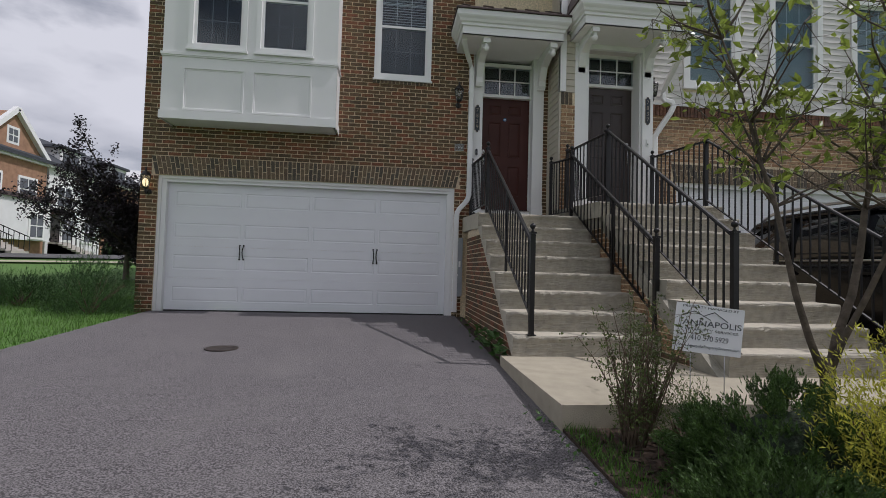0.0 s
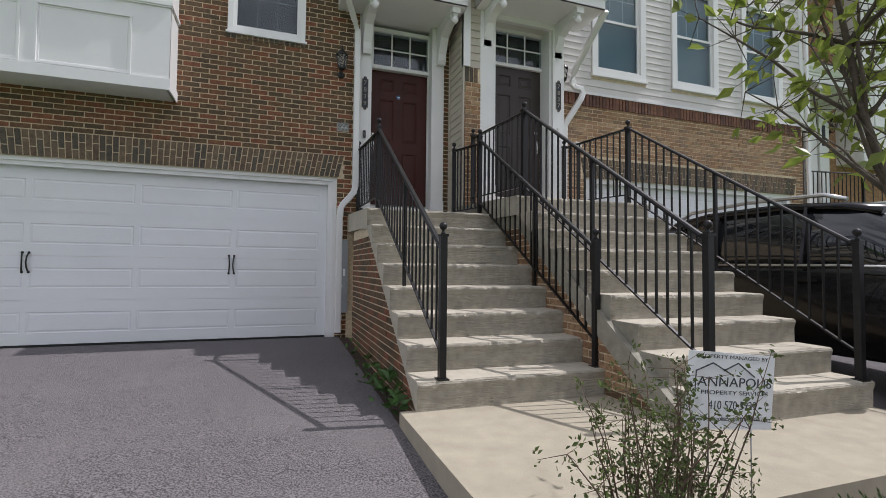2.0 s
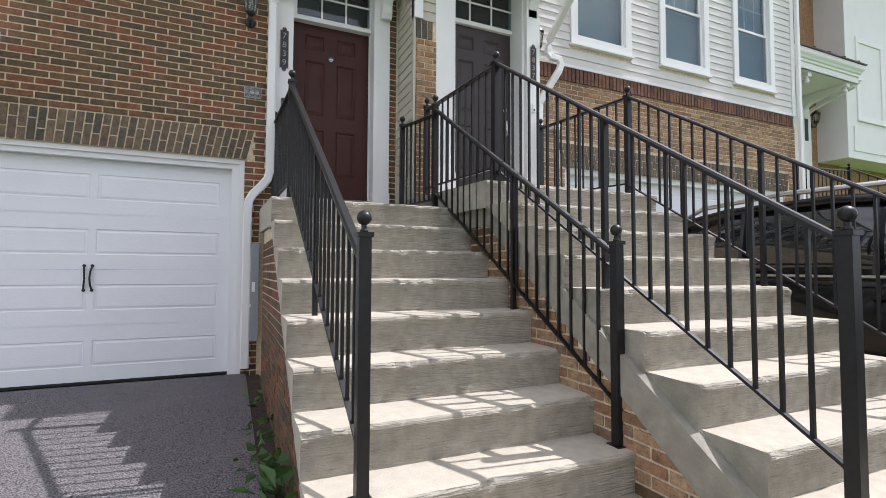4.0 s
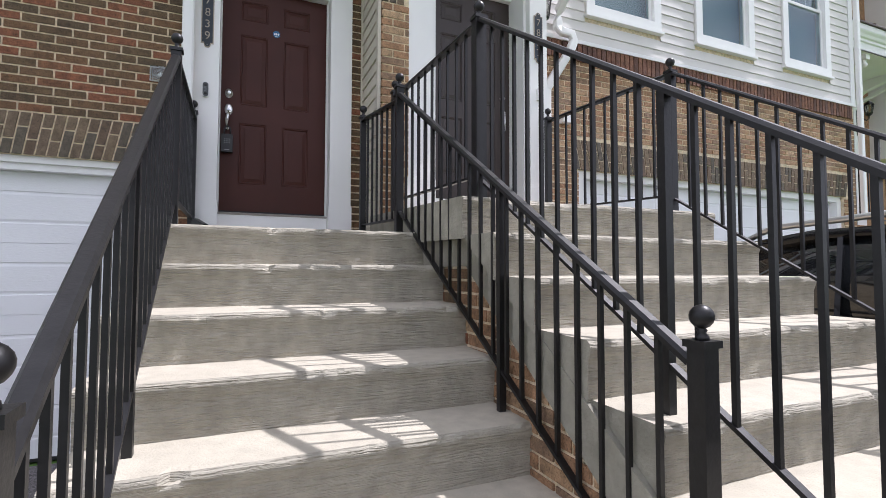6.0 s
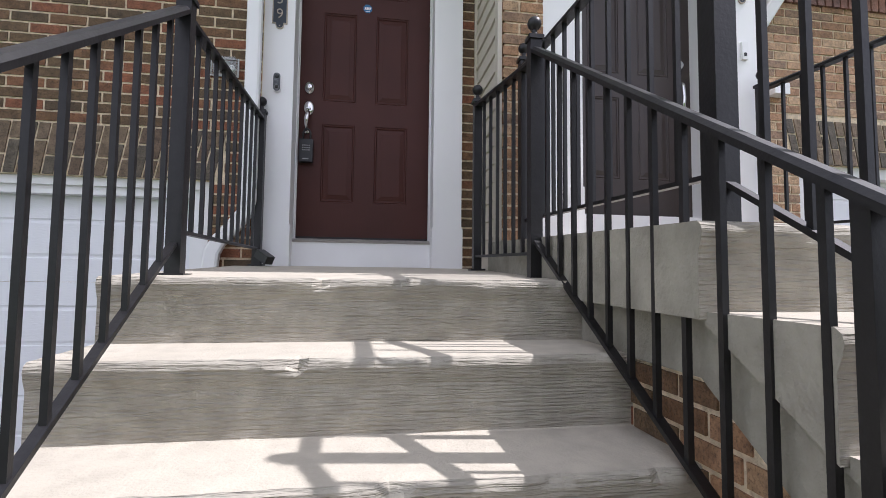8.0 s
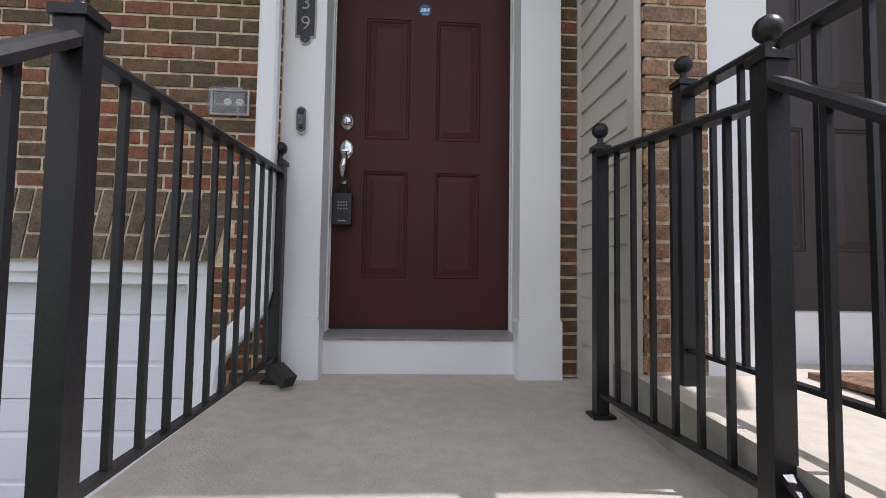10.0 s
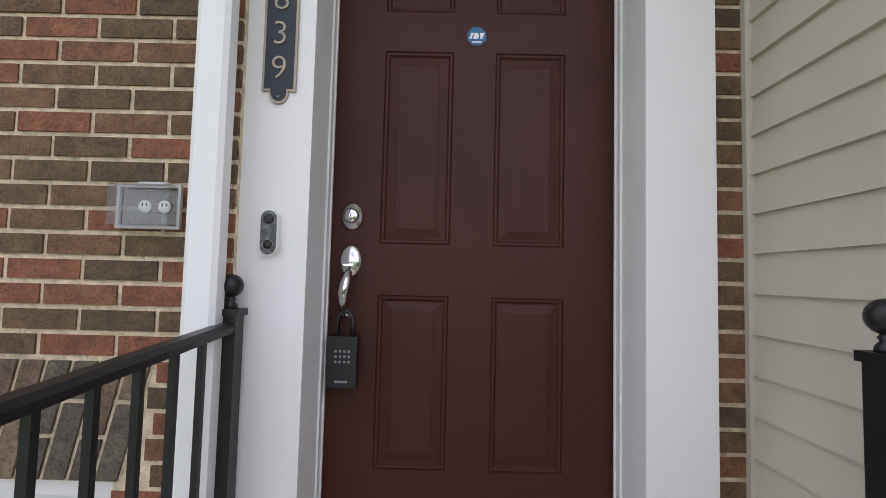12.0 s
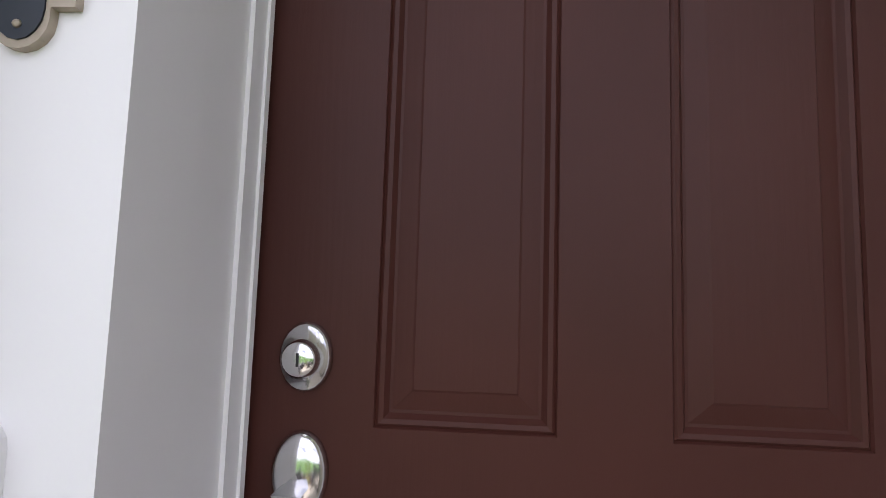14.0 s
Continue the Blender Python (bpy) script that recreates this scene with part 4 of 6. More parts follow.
# ---- wall lanterns ----
def lantern(x, y, z, label, lit=False):
    ob = thing("wall_lantern", label, "wall lamp", (x, y, z), "wall lanterns")
    bm = bmesh.new()
    lathe(bm, [(0.05, 0), (0.05, -0.012), (0.03, -0.02), (0.01, -0.022)], (x, y, z - 0.05), 12, "y")
    pipe(bm, [(x, y - 0.02, z - 0.05), (x, y - 0.07, z - 0.1), (x, y - 0.11, z - 0.07), (x, y - 0.11, z - 0.02)], 0.01, 6)
    part("arm", bm, BLACKMETAL, ob)
    bm = bmesh.new()
    c = (x, y - 0.11, z)
    lathe(bm, [(0.02, -0.02), (0.05, 0.0), (0.05, 0.012)], c, 6)
    lathe(bm, [(0.085, 0.19), (0.085, 0.2), (0.05, 0.25), (0.02, 0.27), (0.012, 0.3), (0.02, 0.315), (0.004, 0.335)], c, 6)
    for k in range(6):
        a = math.pi * k / 3
        bar(bm, (c[0] + 0.05 * math.cos(a), c[1] + 0.05 * math.sin(a), z + 0.01), (c[0] + 0.078 * math.cos(a), c[1] + 0.078 * math.sin(a), z + 0.19), 0.009, 0.009)
    part("cage", bm, BLACKMETAL, ob)
    bm = bmesh.new()
    lathe(bm, [(0.044, 0.014), (0.07, 0.188)], c, 6)
    part("glass", bm, LENS, ob, "clear glass").visible_shadow = False
    if lit:
        m = bpy.data.materials.new("bulb_glow")
        m.use_nodes = True
        e = m.node_tree.nodes["Principled BSDF"]
        e.inputs["Emission Color"].default_value, e.inputs["Emission Strength"].default_value = (1.0, 0.78, 0.4, 1), 3.0
        bm = bmesh.new()
        lathe(bm, [(0.01, 0.03), (0.028, 0.07), (0.03, 0.1), (0.02, 0.13), (0.004, 0.14)], c, 10)
        part("bulb", bm, m, ob, "glowing bulb")
    return ob


lantern(1.2, WY, 4.72, "small black lantern on the brick wall beside the door")
lantern(-3.82, WY, 2.98, "black wall lantern with a lit bulb beside the garage", True)


# ---- iron railings ----
def post(parent, x, y, z0, ztop, w=0.05):
    """Square post with a cap and ball; ztop is the ball's centre."""
    bm = boxes((x - w / 2, y - w / 2, z0, x + w / 2, y + w / 2, ztop - 0.072))
    bevelled(bm, 0.003)
    p = part("post", bm, IRON, parent)
    bm = bmesh.new()
    c = w / 2 + 0.007
    box(bm, x - c, y - c, ztop - 0.076, x + c, y + c, ztop - 0.058)
    bevelled(bm, 0.003)
    part("cap", bm, IRON, p)
    bm = bmesh.new()
    lathe(bm, [(0.018, -0.06), (0.016, -0.048), (0.009, -0.04), (0.013, -0.034), (0.009, -0.03)] + [(max(0.003, 0.03 * math.cos(a)), 0.03 * math.sin(a)) for a in np.linspace(-1.25, 1.5, 9)], (x, y, ztop), 16)
    part("ball", bm, IRON, p)
    part("foot_plate", boxes((x - w / 2 - 0.018, y - w / 2 - 0.018, z0 - 0.004, x + w / 2 + 0.018, y + w / 2 + 0.018, z0 + 0.006)), IRON, p)
    return p


def run(parent, p, q, top0, top1, low0, low1, n, supports=()):
    """Rails from p to q (x, y), at heights top0 -> top1 and low0 -> low1, with n upright bars; supports: (fraction, floor height)."""
    a, b = Vector((*p, top0)), Vector((*q, top1))
    bm = bmesh.new()
    d = (b - a).normalized()
    side = d.cross(Vector((0, 0, 1))).normalized()
    up = side.cross(d)
    prof = [(-0.023, -0.012), (-0.023, 0.002), (-0.014, 0.012), (0.014, 0.012), (0.023, 0.002), (0.023, -0.012)]
    r0, r1 = [[bm.verts.new(c + side * s + up * t) for s, t in prof] for c in (a, b)]
    for k in range(6):
        bm.faces.new((r0[k], r0[(k + 1) % 6], r1[(k + 1) % 6], r1[k]))
    bm.faces.new(r0), bm.faces.new(r1[::-1])
    part("handrail", bm, IRON, parent)
    bm = bmesh.new()
    bar(bm, (*p, low0), (*q, low1), 0.026, 0.013)
    part("bottom_rail", bm, IRON, parent)
    h = top0 - low0
    me = None
    for k in range(n):
        f = (k + 1) / (n + 1)
        x, y = p[0] + (q[0] - p[0]) * f, p[1] + (q[1] - p[1]) * f
        zl, zt = low0 + (low1 - low0) * f, top0 + (top1 - top0) * f
        bm = boxes((x - 0.0075, y - 0.0075, zl, x + 0.0075, y + 0.0075, zt - 0.008))
        part("baluster", bm, IRON, parent)
    for f, floor in supports:
        x, y = p[0] + (q[0] - p[0]) * f, p[1] + (q[1] - p[1]) * f
        zt = top0 + (top1 - top0) * f
        part("support", boxes((x - 0.015, y - 0.015, floor, x + 0.015, y + 0.015, zt - 0.008)), IRON, parent)


Z1A, ZPA = SLAB_Z + RISE, 2.64
left_rail = thing("stair_railing", "black iron railing with ball-topped posts beside the steps", "railing", (1.53, 5.16, Z1A), "stair railings")
post(left_rail, 1.53, 5.16, Z1A, 2.276)
post(left_rail, 1.488, 7.33, ZPA, 3.675)
post(left_rail, 1.469, 8.645, 2.71, 3.73)
run(left_rail, (1.53, 5.185), (1.488, 7.305), 2.125, 3.562, 1.365, 2.745, 19, ((0.47, SLAB_Z + RISE * 4),))
run(left_rail, (1.488, 7.355), (1.469, 8.62), 3.552, 3.625, 2.79, 2.81, 10)
right_rail = thing("stair_railing", "black iron railing with ball-topped posts between the two flights", "railing", (2.89, 5.22, Z1A), "stair railings")
post(right_rail, 2.89, 5.22, Z1A, 2.284)
post(right_rail, 2.812, 7.45, ZPA, 3.715)
post(right_rail, 2.741, 8.195, 2.69, 3.717, 0.045)
run(right_rail, (2.89, 5.245), (2.812, 7.425), 2.17, 3.59, 1.40, 2.79, 19, ((0.42, SLAB_Z + RISE * 4),))
run(right_rail, (2.812, 7.475), (2.741, 8.175), 3.562, 3.625, 2.745, 2.765, 6)
Z1B, ZPB = SLAB_Z + RISE_B, SLAB_Z + RISE_B * 9
b_rail = thing("stair_railing", "tall black iron railing beside the neighbouring steps", "railing", (3.05, 4.27, Z1B), "stair railings")
post(b_rail, 3.05, 4.27, Z1B, 2.275)
post(b_rail, 2.989, 6.617, ZPB, 3.82, 0.06)
post(b_rail, 2.954, 8.013, ZPB + 0.06, 3.893)
run(b_rail, (3.05, 4.295), (2.989, 6.587), 2.19, 3.735, 1.38, 2.87, 21, ((0.5, SLAB_Z + RISE_B * 5),))
run(b_rail, (2.988, 6.647), (2.955, 7.988), 3.735, 3.79, 2.9, 2.95, 10)
c_rail = thing("stair_railing", "black iron railing on the far side of the neighbouring steps", "railing", (4.53, 4.27, Z1B), "stair railings")
post(c_rail, 4.53, 4.27, Z1B, 2.275)
post(c_rail, 4.47, 6.69, ZPB, 3.80)
post(c_rail, 4.45, 8.05, ZPB + 0.06, 3.88)
run(c_rail, (4.53, 4.295), (4.47, 6.665), 2.19, 3.715, 1.38, 2.87, 21, ((0.5, SLAB_Z + RISE_B * 5),))
run(c_rail, (4.47, 6.715), (4.45, 8.025), 3.72, 3.79, 2.9, 2.96, 10)

bm = boxes((-0.05, -0.03, 0.0, 0.05, 0.03, 0.05))
bevelled(bm, 0.006)
clamp = thing("key_safe", "small black metal box lying against the railing foot", "key box", (1.525, 8.55, 2.715))
cb = part("body", bm, BLACKMETAL, clamp)
cb.matrix_parent_inverse = Matrix.Identity(4)
cb.matrix_basis = pose(0, 0, 0.02, 0, 28, -35)


# ---- neighbouring house ----
NY = 8.55
structure("wall_portal", boxes((3.11, 8.2, 1.0, 3.34, 8.5, 5.8), (4.31, 8.2, 1.0, 4.52, NY + 0.3, 9.6), (2.92, 8.2, 5.65, 4.31, 8.5, 9.6)), SIDING_WHITE, "cream wall round the neighbouring door", "wall")
structure("wall_return", boxes((2.865, 8.15, 1.0, 2.94, 8.97, 9.6)), SIDING_TAN, "tan sided return wall beside the porch", "wall")
structure("wall_pier", boxes((2.88, 8.126, 1.0, 3.105, 8.3, 4.83)), MORTAR, "narrow brick pier between the two doors", "wall")
structure("trim", boxes((2.84, 8.1, 4.84, 2.94, 8.2, 9.6)), WHITE, "white corner board above the brick pier", "trim")
bm = bmesh.new()
for k in range(9):
    z = 4.84 + k * 0.11
    prism(bm, [(8.13, z), (8.2, z), (8.2, z + 0.11), (8.145, z + 0.11)], "x", 2.94, 3.11)
structure("trim", bm, SIDING_TAN, "tan lap boards above the pier", "siding")


def lap_siding(name, axis, a0, a1, face, z0, z1, pitch, material, label, holes=(), sign=-1):
    """Lap boards on a wall plane, one object a board."""
    ob = thing(name, label, "siding", (0, 0, z0), kind="structure")
    n = int((z1 - z0) / pitch)
    for k in range(n):
        z = z0 + k * pitch
        segs = [(a0, a1)]
        for h in holes:
            if h[2] < z + pitch * 0.9 and h[3] > z + pitch * 0.1:
                segs = [t for s in segs for t in ((s[0], min(s[1], h[0])), (max(s[0], h[1]), s[1])) if t[1] - t[0] > 0.02]
        for s in segs:
            bm = bmesh.new()
            prism(bm, [(face, z), (face + 0.018, z), (face + 0.018, z + pitch + 0.012), (face + 0.012, z + pitch)], "x" if axis == "x" else "y", s[0], s[1])
            part("board", bm, material, ob)
    return ob


lap_siding("siding_return", "y", 8.19, 8.74, 2.848, 2.66, 6.4, 0.108, SIDING_TAN, "beige lap siding on the short return wall")
structure("trim", boxes((2.84, 8.13, 2.66, 2.866, 8.19, 6.4)), SIDING_TAN, "beige corner strip of the siding", "trim")
structure("trim", boxes((2.838, 8.705, 2.7, 2.865, 8.735, 6.4)), SIDING_TAN, "beige channel at the siding's inner end", "trim")

doorb = panel_door("door_2", 3.38, 4.285, 3.05, 5.08, 8.47, DARKDOOR, "closed dark brown six-panel door of the neighbouring house")
structure("trim", boxes((3.105, 8.13, 2.8, 3.34, 8.2, 5.75), (4.31, 8.13, 2.8, 4.5, 8.2, 5.75), (3.34, 8.14, 5.62, 4.31, 8.2, 5.75)), WHITE, "white casing boards of the neighbouring door", "door casing")
structure("trim", boxes((3.095, 8.118, 2.78, 3.35, 8.2, 3.17), (4.3, 8.118, 2.78, 4.51, 8.2, 3.17)), WHITE, "white plinth blocks of the neighbouring casing", "door casing")
structure("trim", boxes((3.33, 8.2, 2.78, 3.38, 8.5, 5.65), (4.285, 8.2, 2.78, 4.33, 8.5, 5.65), (3.38, 8.36, 2.78, 4.285, 8.5, 3.05), (3.38, 8.42, 5.08, 4.285, 8.5, 5.13)), WHITE, "white jambs and threshold board of the neighbouring door", "door jamb")
trb = thing("window_5", "white transom window of six panes over the neighbouring door", "window", (3.9, 8.45, 5.13), kind="structure")
for k in range(1, 3):
    x = 3.38 + 0.905 * k / 3
    part("muntin", boxes((x - 0.01, 8.42, 5.13, x + 0.01, 8.43, 5.6)), WHITE, trb)
part("muntin", boxes((3.38, 8.419, 5.355, 4.285, 8.429, 5.375)), WHITE, trb)
part("window_frame", boxes((3.38, 8.4, 5.6, 4.285, 8.5, 5.65)), WHITE, trb)
part("pane", boxes((3.38, 8.44, 5.13, 4.285, 8.444, 5.6)), GLASS, trb)
part("room_backing", boxes((3.34, 8.55, 5.05, 4.34, 8.56, 5.68)), SHADE_DARK, trb, "near-black sheet giving the hall's darkness behind the transom")
structure("wall_inner", boxes((3.29, 8.5, 2.8, 4.36, 8.54, 5.1)), MORTAR, "plain wall behind the neighbouring door", "wall")
lockb = thing("door_lockset", "brushed steel lock and handle on the neighbouring door", "door handle", (4.2, 8.47, 3.9))
bm = bmesh.new()
lathe(bm, [(0.035, 0), (0.03, -0.012), (0.022, -0.03), (0.003, -0.032)], (4.2, 8.47, 4.1), 14, "y")
part("deadbolt", bm, CHROME, lockb)
bm = bmesh.new()
pipe(bm, [(4.2, 8.455, 3.98), (4.2, 8.42, 3.95), (4.2, 8.41, 3.86), (4.2, 8.42, 3.78), (4.2, 8.455, 3.75)], 0.012, 8)
part("pull", bm, CHROME, lockb)
plaque(4.4, 4.36, 4.85, 8.13, "7837", "tall navy house number plaque with bronze numerals 7837")
bellb = thing("doorbell", "small white doorbell on the neighbouring casing", "doorbell", (4.4, 8.13, 4.0))
bm = boxes((4.38, 8.11, 4.0, 4.42, 8.13, 4.11))
bevelled(bm, 0.006)
part("body", bm, BELLWHITE, bellb)
part("button", boxes((4.392, 8.106, 4.02, 4.408, 8.11, 4.04)), BLACKMETAL, bellb)
mat_b = thing("doormat", "brown coir doormat before the neighbouring door", "doormat", (3.9, 7.9, 2.842))
bm = boxes((3.44, 7.72, 2.842, 4.24, 8.1, 2.862))
bevelled(bm, 0.005)
part("pad", bm, mat("coir", (0.2, 0.12, 0.07), 0.95, vary=0.6, scale=40, bump=0.8, bump_scale=150), mat_b)
hood(2.92, 4.89, 7.42, 8.2, 5.7, "white moulded hood over the neighbouring door on scrolled brackets", (3.22, 4.4))
downpipe("downpipe", [(4.82, 7.55, 5.72), (4.83, 7.7, 5.62), (4.86, 8.3, 5.22), (4.88, 8.44, 5.14), (4.89, 8.48, 5.05), (4.89, 8.48, 4.98), (4.93, 8.46, 4.93), (5.02, 8.42, 4.9), (5.05, 8.42, 4.83), (5.0, 8.42, 4.72), (4.78, 8.47, 4.36), (4.74, 8.48, 4.28), (4.73, 8.48, 2.95)], 0.09, 0.065, WHITE, "white painted downpipe beside the neighbouring door")
lantern(4.66, 8.5, 4.98, "black wall lantern beside the neighbouring door")
fl = thing("floodlight", "small white sensor light on the tan brick wall", "security light", (5.0, NY, 3.98))
bm = boxes((4.95, NY - 0.08, 3.97, 5.07, NY, 4.05))
bevelled(bm, 0.01)
part("body", bm, BELLWHITE, fl)

NG = (5.2, 10.05, 0.9, 3.5)
NW = [(5.4, 6.33), (7.1, 8.01), (8.8, 9.69)]
NWZ = (5.33, 7.1)
wallb = wall_with_holes("wall_east", 4.52, 10.35, 0.7, 9.6, NY + 0.006, NY + 0.3, [NG, *[(a, b, *NWZ) for a, b in NW]], MORTAR, "tan brick wall with cream siding above, the neighbouring house")
lap_siding("siding_front", "x", 4.52, 10.35, NY - 0.012, 4.92, 8.3, 0.115, SIDING_WHITE, "cream white lap siding above the tan brick", [(a - 0.1, b + 0.1, NWZ[0] - 0.1, NWZ[1] + 0.1) for a, b in NW])
structure("trim", boxes((4.58, NY - 0.03, 4.88, 10.38, NY, 4.92), (10.28, NY - 0.02, 4.92, 10.38, NY + 0.1, 8.3)), WHITE, "white trim below and beside the siding", "trim")
for i, (a, b) in enumerate(NW):
    window("window_%d" % (6 + i), a, b, *NWZ, NY - 0.01, 3, "white double-hung window in cream siding with a grey shade", False, SHADE, False, 0.09)
garage_door(5.3, 9.95, 1.02, 3.42, NY + 0.15, "white garage door of the neighbouring house", False)
structure("trim", boxes((5.2, NY + 0.05, 0.98, 5.3, NY + 0.28, 3.5), (9.95, NY + 0.05, 0.98, 10.05, NY + 0.28, 3.5), (5.3, NY + 0.05, 3.42, 9.95, NY + 0.28, 3.5)), WHITE, "white surround of the neighbouring garage", "trim")

# the house after that
CYW = 9.75
structure("wall_third", boxes((10.35, NY + 0.3, 0.8, 10.6, CYW + 0.3, 9.6), (10.6, CYW, 0.8, 20, CYW + 0.3, 9.6), (19.8, CYW, 0.8, 20, 19.8, 9.6)), BRICK_TAN, "brick walls of the third house in the row", "wall")
panel_door("door_3", 11.2, 12.1, 3.25, 5.28, CYW - 0.05, DARKDOOR, "dark front door of the third house")
structure("trim", boxes((10.95, CYW - 0.1, 3.1, 11.18, CYW, 6.0), (12.12, CYW - 0.1, 3.1, 12.5, CYW, 6.0), (12.53, CYW - 0.14, 3.1, 12.8, CYW, 6.0), (11.18, CYW - 0.1, 5.3, 12.12, CYW, 6.0)), WHITE, "white casing of the third door", "door casing")
hood(10.45, 12.98, 8.64, CYW, 5.97, "white moulded hood over the third door on scrolled brackets", (11.3, 12.62))
lantern(13.1, CYW, 5.45, "black wall lantern beside the third door")
structure("wall_porch", boxes((10.62, 8.9, 0.8, 13.2, CYW, 3.15)), BRICK_TAN, "brick porch base of the third house", "wall")
bayc = thing("bay_window", "white panelled box bay of the third house", "bay window", (15, 9.2, 4.58))
part("body", boxes((13.32, 9.15, 4.58, 17.2, CYW, 8.6)), WHITE, bayc)
part("panel", boxes((13.55, 9.13, 4.75, 14.85, 9.15, 5.3), (15.15, 9.13, 4.75, 16.5, 9.15, 5.3)), WHITE, bayc)
window("window_9", 13.8, 14.75, 5.55, 7.25, 9.15, 3, "white double-hung window in the third house's bay", False, SHADE, False, 0.09)
d_rail = thing("stair_railing", "black iron railing on the third porch", "railing", (11.1, 8.95, 3.15), "stair railings")
post(d_rail, 11.1, 8.95, 3.15, 4.22)
post(d_rail, 12.9, 8.95, 3.15, 4.34)
run(d_rail, (11.13, 8.95), (12.87, 8.95), 4.13, 4.2, 3.27, 3.27, 12)
run(d_rail, (12.93, 8.95), (15.3, 7.5), 4.25, 3.2, 3.27, 2.3, 15)
plaque_c = thing("house_number_plaque", "narrow dark house number plaque on the third casing", "house number", (12.66, CYW - 0.14, 5.0), "house number plaques")
bm = boxes((12.61, CYW - 0.155, 4.98, 12.71, CYW - 0.14, 5.47))
bevelled(bm, 0.006)
part("field", bm, NAVY, plaque_c)
downpipe("downpipe", [(13.0, 8.75, 6.1), (12.98, 8.85, 5.98), (12.92, 9.5, 5.75), (12.9, 9.66, 5.68), (12.9, 9.69, 5.55), (12.9, 9.69, 3.2)], 0.09, 0.065, WHITE, "white painted downpipe beside the third door")
downpipe("downpipe", [(10.45, 8.52, 8.2), (10.45, 8.5, 3.2)], 0.08, 0.06, WHITE, "white downpipe at the corner of the siding")

# ---- utility box by the porch ----
ub = thing("utility_box", "grey metal utility box on the brick under the porch", "utility box", (1.28, WY, 1.4))
UGREY = mat("utility_grey", (0.28, 0.3, 0.32), 0.5, 0.2, vary=0.1, scale=5)
bm = boxes((1.255, WY - 0.09, 1.35, 1.335, WY, 2.35))
bevelled(bm, 0.006)
part("case", bm, UGREY, ub)
part("latch", boxes((1.27, WY - 0.1, 1.85, 1.3, WY - 0.09, 1.95)), STICKWHITE, ub)


# ---- parked black car ----
CARPAINT = mat("black_car_paint", (0.004, 0.004, 0.005), 0.2, vary=0.1, scale=4, coat=0.2, spec=0.3)
CARGLASS = glass_mat("car_glass", (0.012, 0.014, 0.016), 0.0)
SILVER = mat("silver_trim", (0.6, 0.6, 0.6), 0.3, 0.9, vary=0.05)
HEADLAMP = glass_mat("headlamp_glass", (0.7, 0.72, 0.75), 0.3)


def loft(bm, sections):
    """Closed skin over cross sections, each a list of the same number of points."""
    rg = [[bm.verts.new(p) for p in s] for s in sections]
    n = len(rg[0])
    for a, b in zip(rg, rg[1:]):
        for k in range(n):
            f = bm.faces.new((a[k], a[(k + 1) % n], b[(k + 1) % n], b[k]))
            f.smooth = True
    bm.faces.new(rg[0]), bm.faces.new(rg[-1][::-1])


